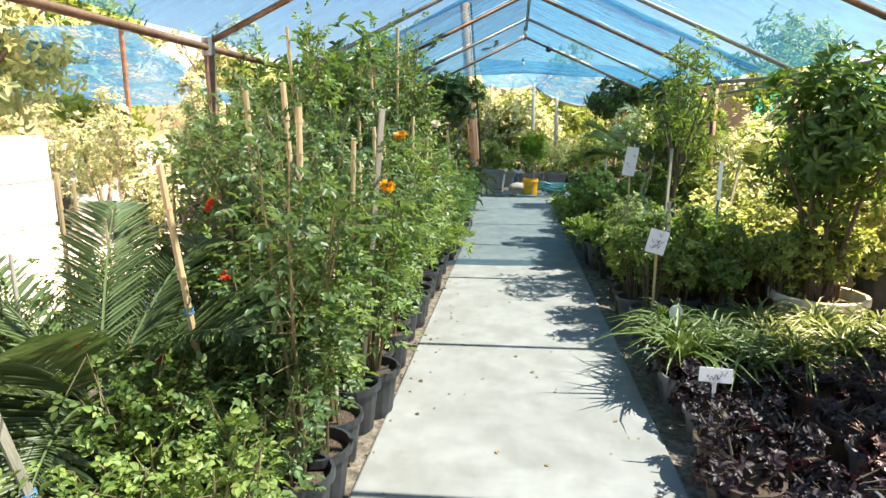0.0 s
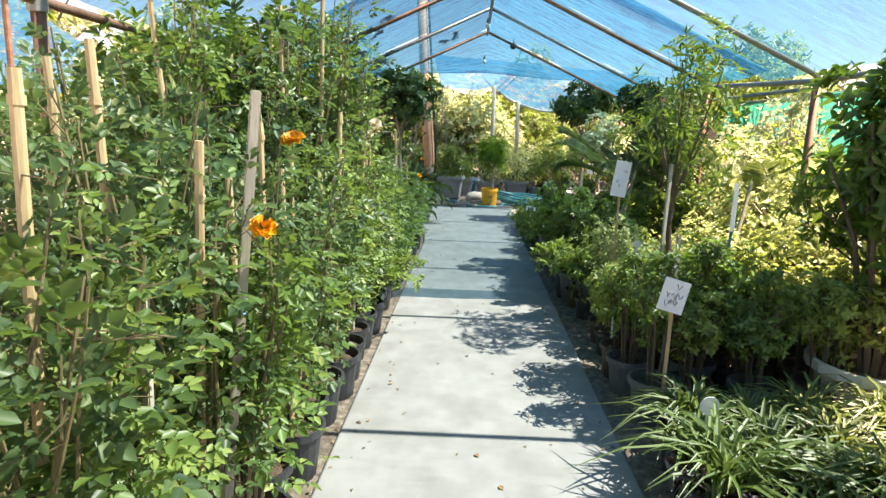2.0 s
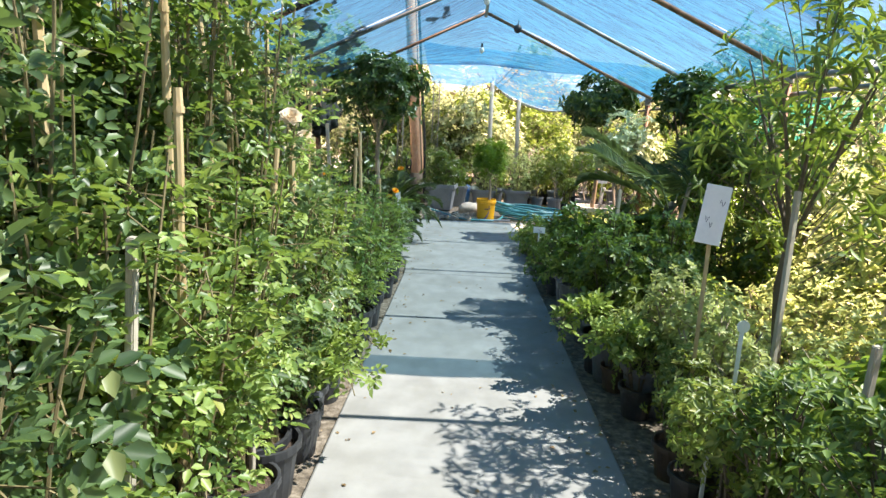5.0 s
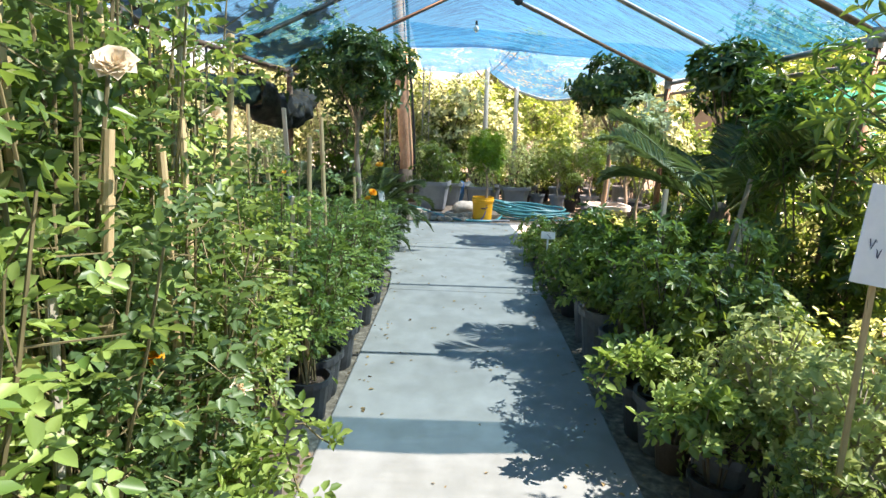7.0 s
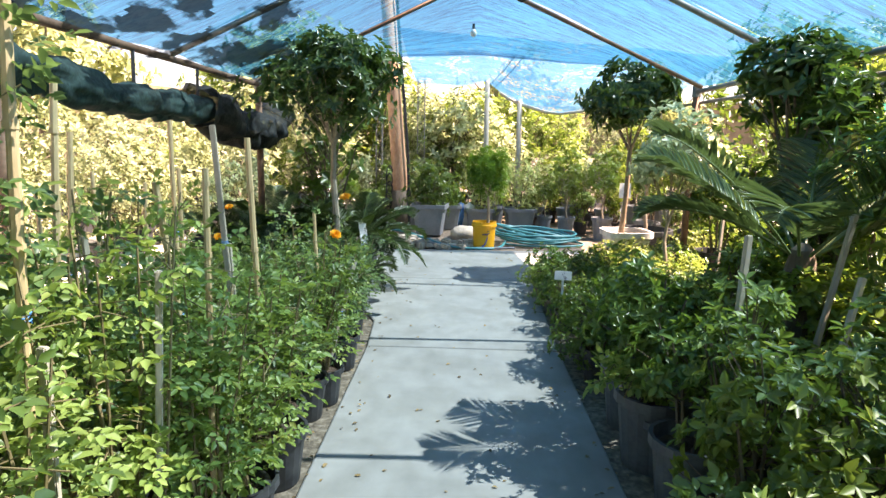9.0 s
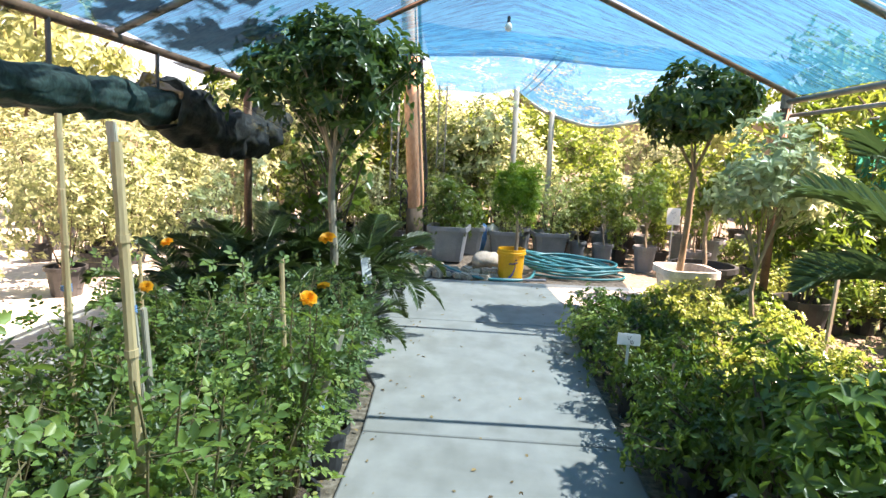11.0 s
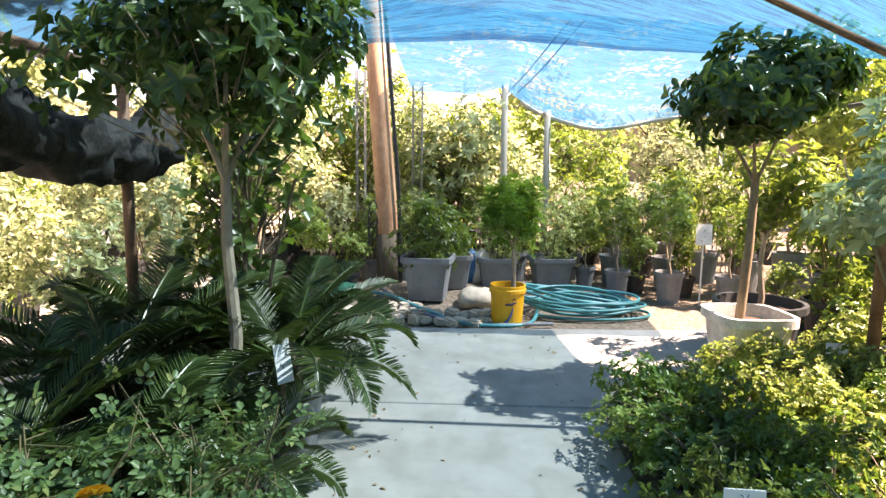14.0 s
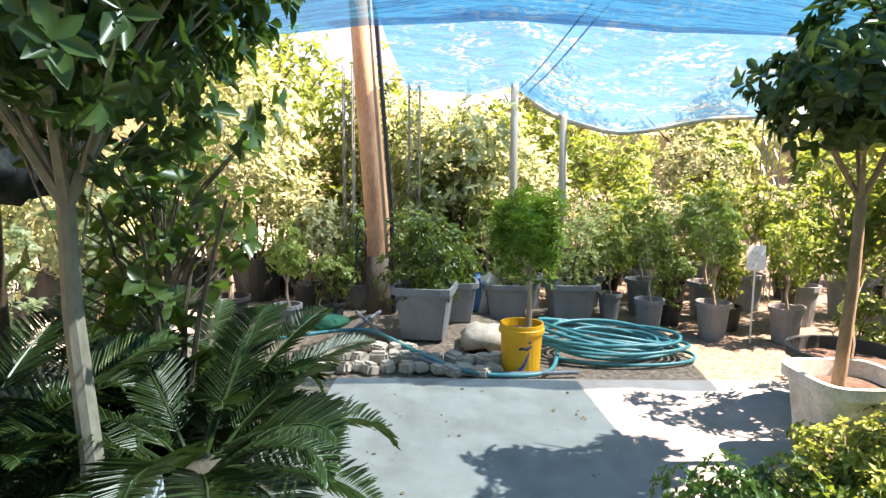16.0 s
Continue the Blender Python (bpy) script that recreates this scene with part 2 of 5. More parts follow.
LEAF = dict(
    rose=leaf_material("rose_leaf", (0.024, 0.070, 0.020), (0.125, 0.225, 0.055), (0.32, 0.45, 0.06), tint=(0.28, 0.34, 0.10)),
    rose_blue=leaf_material("rose_leaf_bluish", (0.022, 0.064, 0.028), (0.105, 0.190, 0.070), (0.25, 0.39, 0.08), tint=(0.30, 0.33, 0.13)),
    rose_light=leaf_material("young_rose_leaf", (0.065, 0.15, 0.030), (0.27, 0.38, 0.105), (0.30, 0.42, 0.05), tint=(0.30, 0.30, 0.07)),
    laurel=leaf_material("laurel_leaf", (0.026, 0.068, 0.016), (0.098, 0.185, 0.040), (0.25, 0.42, 0.04), 0.34, 0.34, (0.18, 0.27, 0.05)),
    bush=leaf_material("bush_leaf", (0.038, 0.090, 0.020), (0.170, 0.265, 0.050), (0.38, 0.50, 0.06), 0.45, 0.38, (0.24, 0.28, 0.05)),
    yellow=leaf_material("yellow_green_leaf", (0.06, 0.12, 0.024), (0.25, 0.33, 0.085), (0.42, 0.50, 0.09), 0.42, 0.42, (0.40, 0.40, 0.12)),
    bright=leaf_material("bright_green_leaf", (0.055, 0.13, 0.022), (0.20, 0.33, 0.060), (0.40, 0.56, 0.06), 0.32, 0.42, (0.30, 0.40, 0.10)),
    # yard and golden: strong sun and its white highlights put into the leaf colour
    yard=leaf_material("pale_sunlit_leaf", (0.07, 0.115, 0.035), (0.42, 0.48, 0.25), (0.54, 0.58, 0.30), 0.38, 0.45, (0.74, 0.73, 0.58)),
    golden=leaf_material("golden_sunlit_leaf", (0.07, 0.12, 0.04), (0.42, 0.48, 0.26), (0.52, 0.57, 0.30), 0.42, 0.45, (0.72, 0.68, 0.48)),
    dark=leaf_material("dark_leaf", (0.018, 0.050, 0.014), (0.062, 0.125, 0.030), (0.14, 0.27, 0.03), 0.32, 0.28, (0.14, 0.20, 0.06)),
    purple=leaf_material("purple_leaf", (0.008, 0.004, 0.006), (0.028, 0.013, 0.017), (0.10, 0.02, 0.03), 0.5, 0.15, (0.12, 0.07, 0.07)),
    grass=leaf_material("strap_leaf", (0.04, 0.085, 0.018), (0.12, 0.18, 0.045), (0.26, 0.34, 0.06), 0.45, 0.3, (0.40, 0.38, 0.18)),
    cycad=leaf_material("cycad_leaf", (0.018, 0.048, 0.014), (0.055, 0.105, 0.030), (0.14, 0.22, 0.03), 0.34, 0.2),
    palm=leaf_material("palm_leaf", (0.045, 0.085, 0.035), (0.13, 0.19, 0.08), (0.22, 0.30, 0.06), 0.42, 0.25),
    twiggy=leaf_material("pale_green_leaf", (0.13, 0.21, 0.060), (0.44, 0.52, 0.22), (0.58, 0.64, 0.22), 0.42, 0.48, (0.60, 0.58, 0.32)),
    pale=leaf_material("variegated_leaf", (0.16, 0.23, 0.11), (0.46, 0.50, 0.32), (0.5, 0.55, 0.25), 0.45, 0.35, (0.72, 0.72, 0.56)),
    cypress=leaf_material("cypress_leaf", (0.035, 0.11, 0.010), (0.115, 0.25, 0.025), (0.26, 0.46, 0.03), 0.5, 0.36),
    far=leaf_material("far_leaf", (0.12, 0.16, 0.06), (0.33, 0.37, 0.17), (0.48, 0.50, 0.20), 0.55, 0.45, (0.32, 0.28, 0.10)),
    orange=leaf_material("orange_petal", (0.78, 0.26, 0.01), (0.90, 0.46, 0.03), (0.9, 0.5, 0.05), 0.5, 0.35),
    red=leaf_material("red_petal", (0.60, 0.03, 0.015), (0.75, 0.10, 0.03), (0.8, 0.15, 0.05), 0.5, 0.3),
    pink=leaf_material("pink_petal", (0.62, 0.06, 0.20), (0.78, 0.22, 0.36), (0.8, 0.2, 0.3), 0.5, 0.3),
    blush=leaf_material("cream_petal", (0.74, 0.56, 0.38), (0.84, 0.74, 0.60), (0.8, 0.7, 0.5), 0.5, 0.3),
)
GZ = -0.015          # level of the soil beside the path


# ---------------------------------------------------------------- mesh helpers
def mesh_of(name, v, f, mat, smooth=False):
    me = bpy.data.meshes.new(name)
    if isinstance(f, np.ndarray):
        v = np.asarray(v, np.float32)
        me.vertices.add(len(v))
        me.vertices.foreach_set("co", v.ravel())
        k = f.shape[1]
        me.loops.add(f.size)
        me.loops.foreach_set("vertex_index", f.astype(np.int32).ravel())
        me.polygons.add(len(f))
        me.polygons.foreach_set("loop_start", np.arange(0, f.size, k, dtype=np.int32))
        me.update(calc_edges=True)
    else:
        me.from_pydata([tuple(p) for p in v], [], f)
        me.update()
    me.materials.append(mat)
    if smooth:
        me.polygons.foreach_set("use_smooth", [True] * len(me.polygons))
    return me


def add(*shapes):
    """Joins (verts, faces) pairs into one."""
    v, f, k = [], [], 0
    for sv, sf in shapes:
        v += [tuple(p) for p in sv]
        f += [tuple(int(i) + k for i in q) for q in sf]
        k += len(sv)
    return v, f


def moved(shape, m):
    return [tuple(m @ Vector(p)) for p in shape[0]], shape[1]


def tube(pts, r0, r1=None, n=6, cap=True):
    r1 = r0 if r1 is None else r1
    pts = [Vector(p) for p in pts]
    v, f, k = [], [], len(pts)
    side = None
    for i, p in enumerate(pts):
        d = (pts[min(i + 1, k - 1)] - pts[max(i - 1, 0)]).normalized()
        if side is None:
            side = d.orthogonal().normalized()
        side = (side - d * side.dot(d)).normalized()
        up = d.cross(side)
        r = r0 + (r1 - r0) * i / max(k - 1, 1)
        v += [p + (side * math.cos(a) + up * math.sin(a)) * r for a in (2 * math.pi * j / n for j in range(n))]
    for i in range(k - 1):
        f += [(i * n + j, i * n + (j + 1) % n, (i + 1) * n + (j + 1) % n, (i + 1) * n + j) for j in range(n)]
    if cap:
        f += [tuple(range(n))[::-1], tuple((k - 1) * n + j for j in range(n))]
    return v, f


def lathe(profile, n=18, square=0.0):
    """Turned shape; square > 0 pushes the round towards a rounded square."""
    v, f = [], []
    for r, z in profile:
        for j in range(n):
            a = 2 * math.pi * (j + 0.5) / n
            c, s = math.cos(a), math.sin(a)
            q = 1.0
            if square:
                p = 2 + 8 * square
                q = (abs(c) ** p + abs(s) ** p) ** (-1 / p)
            v.append((c * r * q, s * r * q, z))
    k = len(profile)
    for i in range(k - 1):
        f += [(i * n + j, i * n + (j + 1) % n, (i + 1) * n + (j + 1) % n, (i + 1) * n + j) for j in range(n)]
    f += [tuple(range(n))[::-1], tuple((k - 1) * n + j for j in range(n))]
    return v, f


def box(x0, x1, y0, y1, z0, z1, bevel=0.0):
    bm = bmesh.new()
    bmesh.ops.create_cube(bm, size=1)
    for p in bm.verts:
        p.co = ((x0 + x1) / 2 + p.co.x * (x1 - x0), (y0 + y1) / 2 + p.co.y * (y1 - y0), (z0 + z1) / 2 + p.co.z * (z1 - z0))
    if bevel:
        bmesh.ops.bevel(bm, geom=list(bm.edges), offset=bevel, segments=2, affect="EDGES")
    bm.verts.index_update()
    out = [p.co.copy() for p in bm.verts], [tuple(q.index for q in fc.verts) for fc in bm.faces]
    bm.free()
    return out


def part(name, shape, mat, parent=None, label="", smooth=False):
    ob = new(name, mesh_of(name, shape[0], shape[1], mat, smooth))
    if parent is not None:
        ob.parent = parent
    return tagged(ob, label)


def thing(name, label, category, group="", m=None):
    ob = tagged(new(name), label, category, group)
    ob.empty_display_size = 0.1
    if m is not None:
        ob.matrix_basis = m
    return ob


def unit(a):
    return a / np.maximum(np.linalg.norm(a, axis=1, keepdims=True), 1e-6)


def leaf_shape(p, d, nrm, length, width, fold=0.18, curl=0.18, wide=0.38):
    """Folded, slightly curled leaf blades: base p, direction d, face normal nrm (arrays)."""
    n = len(p)
    d, s = unit(d), unit(np.cross(d, nrm))
    nrm = np.cross(s, d)
    length, width = np.broadcast_to(length, n)[:, None], np.broadcast_to(width, n)[:, None]
    w1, w2 = width * 0.5, width * 0.36
    mid1, mid2 = p + d * length * wide, p + d * length * 0.74 - nrm * length * curl * 0.4
    up = nrm * width * fold
    v = np.stack([p, mid1 - s * w1 + up, mid2 - s * w2 + up, p + d * length - nrm * length * curl, mid2 + s * w2 + up, mid1 + s * w1 + up], 1)
    base = np.arange(n)[:, None] * 6
    f = np.concatenate([base + np.array([0, 1, 2, 3]), base + np.array([0, 3, 4, 5])])
    return v.reshape(-1, 3), f


def rand_dirs(n, up=0.0, r=rng):
    d = r.normal(size=(n, 3))
    d = unit(d)
    d[:, 2] += up
    return unit(d)


def fivefold(p, d, size, r=rng):
    """Compound leaves: five leaflets on a short stalk, from p along d."""
    d = unit(d)
    up = np.tile([0.0, 0.0, 1.0], (len(p), 1)) + r.normal(size=p.shape) * 0.45
    s = unit(np.cross(d, up))
    nrm = np.cross(s, d)
    pp, dd, nn, ll = [], [], [], []
    for along, side, l in ((0.45, 1, 0.8), (0.45, -1, 0.8), (0.95, 1, 0.95), (0.95, -1, 0.95), (1.2, 0, 1.1)):
        pp.append(p + d * size * along + s * side * size * 0.04)
        dd.append(d * (0.55 if side else 1.0) + s * side * 0.85 + r.normal(size=p.shape) * 0.12)
        nn.append(nrm + r.normal(size=p.shape) * 0.2)
        ll.append(np.full(len(p), size * l) * r.uniform(0.75, 1.15, len(p)))
    l = np.concatenate(ll) * 0.85
    return leaf_shape(np.concatenate(pp), np.concatenate(dd), np.concatenate(nn), l, l * 0.62)


def whorls(p, d, size, k=6, slim=0.34, spread=1.0, r=rng):
    """Rosettes of simple leaves round twig ends."""
    d = unit(d)
    s = unit(np.cross(d, rand_dirs(len(p), 0, r)))
    t = np.cross(d, s)
    pp, dd, nn, ll = [], [], [], []
    for j in range(k):
        a = 2 * math.pi * j / k + r.uniform(-0.4, 0.4, (len(p), 1))
        out = s * np.cos(a) + t * np.sin(a)
        pp.append(p - d * size * 0.5 * (j / k))
        dd.append(out * spread + d * r.uniform(0.25, 0.9, (len(p), 1)))
        nn.append(d - out * 0.3 + r.normal(size=p.shape) * 0.15)
        ll.append(size * r.uniform(0.7, 1.15, len(p)))
    l = np.concatenate(ll)
    return leaf_shape(np.concatenate(pp), np.concatenate(dd), np.concatenate(nn), l, l * slim, 0.14, 0.22, 0.45)


def both(a, b):
    return np.concatenate([a[0], b[0]]), np.concatenate([a[1], b[1] + len(a[0])])


def lumpy(n, rx, ry, rz, lumps, r=rng, shell=0.45):
    """Points in an uneven crown: several overlapping lumps, denser towards the outside."""
    c = rand_dirs(lumps, 0.1, r) * np.array([rx, ry, rz]) * r.uniform(0.30, 0.80, (lumps, 1))
    size = r.uniform(0.26, 0.52, lumps)
    k = r.integers(0, lumps, n)
    d = rand_dirs(n, 0.15, r)
    p = c[k] + d * (r.uniform(shell, 1.0, (n, 1)) ** 0.6) * size[k][:, None] * np.array([rx, ry, rz])
    return p, unit(d + unit(p + 1e-4) * 0.6)


# ---------------------------------------------------------------- pots and small parts
def pot_shapes(r=0.13, h=0.24, square=0.0, n=18):
    rim = r * 1.09
    body = lathe([(r * 0.76, 0), (r * 0.97, h * 0.86), (rim, h * 0.87), (rim, h), (r * 0.98, h), (r * 0.93, h * 0.80)], n, square)
    prof = [(r * 0.935, h * 0.81), (r * 0.6, h * 0.835), (r * 0.2, h * 0.85)]
    return body, lathe(prof, n, square)


POT_MESH = {}


def potted(parent, mat="pot", r=0.13, h=0.24, square=0.0):
    key = (mat, r, h, square)
    if key not in POT_MESH:
        b, s = pot_shapes(r, h, square, 28 if square else 18)
        POT_MESH[key] = (mesh_of("pot", b[0], b[1], M[mat]), mesh_of("soil", s[0], s[1], M["soil"]))
    for name, me in zip(("pot", "soil"), POT_MESH[key]):
        ob = new(name, me)
        ob.parent = parent


def cane_set(n, h, spread, r, r0=0.007, base=0.2):
    shapes, lines = [], []
    for i in range(n):
        a, top = r.uniform(0, 6.28), h * r.uniform(0.72, 1.0)
        lean, wob = r.uniform(0.2, 1.0) * spread, r.uniform(0.0, 6.28)
        pts = []
        for u in np.linspace(0, 1, 6):
            q = lean * u ** 1.3
            pts.append((0.03 * math.cos(a) + q * math.cos(a) + 0.02 * math.sin(5 * u + wob),
                        0.03 * math.sin(a) + q * math.sin(a) + 0.02 * math.cos(4 * u + wob), base + (top - base) * u))
        shapes.append(tube(pts, r0 * r.uniform(0.8, 1.4), r0 * 0.4, 5, False))
        lines.append(np.array(pts))
    return shapes, lines


def on_lines(lines, n, lo, r):
    k = r.integers(0, len(lines), n)
    u = r.uniform(lo, 1.0, n) * 5
    i = np.minimum(u.astype(int), 4)
    a = np.array(lines)
    return a[k, i] + (a[k, i + 1] - a[k, i]) * (u - i)[:, None]


def bloom(size, r):
    """A full rose: three rings of cupped petals."""
    p, d, nn, ll = [], [], [], []
    for ring, (k, tilt, l) in enumerate(((8, 0.25, 1.0), (7, 0.7, 0.88), (6, 1.3, 0.72), (4, 2.4, 0.55))):
        for j in range(k):
            a = 2 * math.pi * j / k + ring * 0.5 + r.uniform(-0.15, 0.15)
            o = np.array([math.cos(a), math.sin(a), 0])
            p.append(o * size * 0.05)
            d.append(o + np.array([0, 0, tilt]))
            nn.append(np.array([0, 0, 1.0]) - o * tilt)
            ll.append(size * l * 0.55)
    l = np.array(ll)
    return leaf_shape(np.array(p), np.array(d), np.array(nn), l, l * 1.25, 0.16, 0.18, 0.62)


STAKE = {}


def stake_mesh(h, kind):
    if (h, kind) not in STAKE:
        if kind == "bamboo":
            shape = add(*[tube([(0, 0, z), (0.002, 0, min(z + 0.24, h))], 0.012, 0.011, 8) for z in np.arange(0.01, h, 0.24)],
                        *[tube([(0, 0, z - 0.008), (0, 0, z + 0.008)], 0.0145, 0.0145, 8) for z in np.arange(0.25, h, 0.24)])
        else:
            shape = box(-0.013, 0.013, -0.009, 0.009, 0.0, h, 0.003)
        STAKE[(h, kind)] = mesh_of("stake", shape[0], shape[1], M["bamboo" if kind == "bamboo" else "lath"])
    return STAKE[(h, kind)]


def stake_part(parent, x, y, h, kind="bamboo", lean=(0, 0)):
    ob = new("stake", stake_mesh(h, kind))
    ob.parent = parent
    ob.matrix_basis = pose(x, y, 0.03, lean[0], lean[1], 0)
    return ob


def potted_rose(label, h, spread, n, leaf, seed, stake=None, flowers=(), pot="pot", r=0.13, low=0.28, size=0.041, canes=7):
    q = np.random.default_rng(seed)
    root = thing("rose_bush", label, "rose bush", "potted roses")
    potted(root, pot, r)
    shapes, lines = cane_set(canes, h, spread, q)
    p = on_lines(lines, n, low, q)
    d = rand_dirs(n, 0.15, q)
    d[:, 2] *= 0.7
    off = unit(d) * (q.uniform(0, 1, (n, 1)) ** 0.8) * 0.17
    leaves = fivefold(p + off, d, size, q)
    twigs = [tube([tuple(a), tuple(a + o)], 0.0022, 0.0015, 4, False) for a, o in zip(p[::4], off[::4])]
    part("cane", add(*shapes, *twigs), M["cane"], root)
    part("foliage", leaves, LEAF[leaf], root)
    for kind, x, y, z, s in flowers:
        f = part("flower", bloom(s, q), LEAF[kind], root, {"orange": "orange-yellow rose bloom", "red": "red rose bloom",
                                                          "pink": "small pink bloom", "blush": "creamy pink bloom"}[kind])
        f.matrix_basis = pose(x, y, z, q.uniform(20, 65), q.uniform(-30, 30), 0)
    if stake:
        stake_part(root, q.uniform(-0.05, 0.05), q.uniform(-0.05, 0.05), stake[0], stake[1], (q.uniform(-4, 4), q.uniform(-4, 4)))
    return root


def potted_shrub(name, label, category, h, rx, n, leaf, seed, size=0.05, slim=0.4, k=5, lumps=9, pot="pot", r=0.14, ph=0.26,
                 square=0.0, trunk=0.0, stems=5, bark="bark_dark", group="", crown=None, spread=1.0, base=None, r0=0.009, stake=None):
    """Bush or small standard tree in a pot: stems, then a lumpy crown of leaf rosettes."""
    q = np.random.default_rng(seed)
    root = thing(name, label, category, group)
    potted(root, pot, r, ph, square)
    cz = crown if crown else (h - trunk) / 2
    zc = h - cz
    p, d = lumpy(n, rx, rx, cz, lumps, q)
    leaves = whorls(p + np.array([0, 0, zc]), d + np.array([0, 0, 0.35]), size, k, slim, spread, q)
    shapes = []
    top = trunk if trunk else ph * 0.8
    if trunk:
        shapes.append(tube([(0, 0, ph * 0.75), (0.02, 0.01, trunk * 0.5), (-0.01, 0.015, trunk * 0.8), (0, 0, trunk + 0.03)], r0 * 3.0, r0 * 2.0, 8, False))
    for i in range(max(stems, 3)):
        a = 6.28 * i / max(stems, 3) + q.uniform(-0.3, 0.3)
        e = q.uniform(0.45, 0.85)
        b0 = (0, 0, top) if trunk else (0.04 * math.cos(a), 0.04 * math.sin(a), top)
        shapes.append(tube([b0, (rx * e * 0.4 * math.cos(a), rx * e * 0.4 * math.sin(a), top + (zc - top) * 0.7),
                            (rx * e * 0.8 * math.cos(a), rx * e * 0.8 * math.sin(a), zc + cz * 0.5 * q.uniform(0.3, 1))], r0 * (1.5 if trunk else 1.0), r0 * 0.4, 5, False))
    for a in p[:: max(1, len(p) // 60)]:
        w = a + np.array([0, 0, zc])
        shapes.append(tube([tuple(w * np.array([0.35, 0.35, 0.85])), tuple(w)], r0 * 0.35, r0 * 0.2, 4, False))
    part("trunk" if trunk else "stem", add(*shapes), M[bark], root)
    part("crown" if trunk else "foliage", leaves, LEAF[leaf], root)
    if stake:
        stake_part(root, 0.06, -0.04, stake[0], stake[1], (q.uniform(-3, 3), q.uniform(-3, 3)))
    return root


def frond(length, droop, n, leaf_len, width, q, rise=0.9, r0=0.008):
    """A feather leaf in the xz plane: rachis line and two combs of narrow leaflets."""
    u = np.linspace(0, 1, 12)
    x = length * np.sin(u * droop) / droop * 1.0
    z = rise * length * u * 0.9 - length * droop * 0.45 * u ** 2
    line = np.stack([x, 0 * u, z], 1)
    t = np.repeat(np.linspace(0.14, 0.99, n), 2)
    i = np.minimum((t * 11).astype(int), 10)
    p = line[i] + (line[i + 1] - line[i]) * (t * 11 - i)[:, None]
    tang = unit(line[i + 1] - line[i])
    side = np.tile([1.0, -1.0], n)[:, None] * np.array([[0, 1.0, 0]])
    up = np.cross(tang, np.tile([[0, 1.0, 0]], (2 * n, 1)))
    up = -up * np.sign(up[:, 2:3] + 1e-6) * -1
    d = side + tang * 0.75 + up * 0.35 + q.normal(size=p.shape) * 0.06
    l = leaf_len * np.sin(np.clip(t * 2.9 + 0.25, 0.3, 3.0)) * q.uniform(0.9, 1.1, 2 * n) + 0.02
    return leaf_shape(p, d, up, l, width, 0.3, 0.12, 0.3), tube([tuple(a) for a in line], r0, r0 * 0.3, 5, False)


def spun(shape, m):
    a = np.array(m.to_3x3()), np.array(m.translation)
    return np.asarray(shape[0]) @ a[0].T + a[1], shape[1]


def feather_palm(name, label, category, count, length, leaf_len, n, mat, seed, width=0.012, z0=0.2, trunk=0.1, pot=None, tilt=(0.2, 1.2), droop=1.2, low=0.0, hub=0.06):
    q = np.random.default_rng(seed)
    root = thing(name, label, category)
    if pot:
        potted(root, *pot)
    part("trunk", lathe([(trunk, min(0.2, z0 - 0.1)), (trunk * 1.15, z0 - 0.08), (trunk * 0.8, z0 + 0.02), (trunk * 0.3, z0 + 0.05)], 12), M["bark_dark"], root)
    for i in range(count):
        L = length * q.uniform(0.75, 1.1)
        rise = tilt[0] + (tilt[1] - tilt[0]) * (i / max(count - 1, 1)) ** 0.8
        lv, rc = frond(L, droop * q.uniform(0.8, 1.15), n, leaf_len, width, q, rise)
        m = pose(0, 0, z0, 0, 0, i * 137.5 + q.uniform(-15, 15)) @ pose(hub, 0, 0, q.uniform(-12, 12))
        lv, rc = spun(lv, m), spun((np.array([tuple(a) for a in rc[0]]), rc[1]), m)
        f = part("frond", lv, LEAF[mat], root)
        part("rachis", rc, LEAF[mat], f)
    return root


def strap_clump(label, h, n, leaf, seed, pot="pot_worn"):
    """Tuft of arching strap leaves in a pot; every blade is a strip of four quads."""
    q = np.random.default_rng(seed)
    root = thing("strap_leaf_plant", label, "ornamental grass", "strap-leaf plants")
    potted(root, pot, 0.12, 0.2)
    v, f = [], []
    for i in range(n):
        a, L, w = q.uniform(0, 6.28), h * q.uniform(0.75, 1.35), q.uniform(0.006, 0.011)
        out, st = q.uniform(0.35, 1.1), len(v)
        c, s = math.cos(a), math.sin(a)
        bx, by = q.uniform(-0.05, 0.05, 2)
        for j, u in enumerate((0, 0.25, 0.5, 0.75, 1.0)):
            r = L * out * u * (0.5 + 0.5 * u)
            z = 0.16 + L * (1.25 * u - (0.55 + 0.5 * out) * u * u)
            ww = w * (1.0, 1.0, 0.9, 0.6, 0.08)[j]
            v += [(bx + c * r - s * ww, by + s * r + c * ww, z), (bx + c * r, by + s * r, z - ww * 0.5), (bx + c * r + s * ww, by + s * r - c * ww, z)]
        for j in range(4):
            b = st + j * 3
            f += [(b, b + 1, b + 4, b + 3), (b + 1, b + 2, b + 5, b + 4)]
    part("tuft", (v, f), LEAF[leaf], root)
    return root


def place_copy(proto, m):
    """A copy of a plant at m, whatever the scale of the original."""
    return copy_thing(proto, m @ Matrix.Diagonal([1 / k for k in proto.scale] + [1]))


def settle_first(proto, x, y, z=None, turn=0.0, size=1.0, tall=None):
    """Places the plant itself (not a copy)."""
    tall = size if tall is None else tall
    proto.matrix_basis = Matrix.Translation((x, y, GZ if z is None else z)) @ pose(0, 0, 0, 0, 0, turn) @ Matrix.Diagonal((size, size, tall, 1))
    return proto


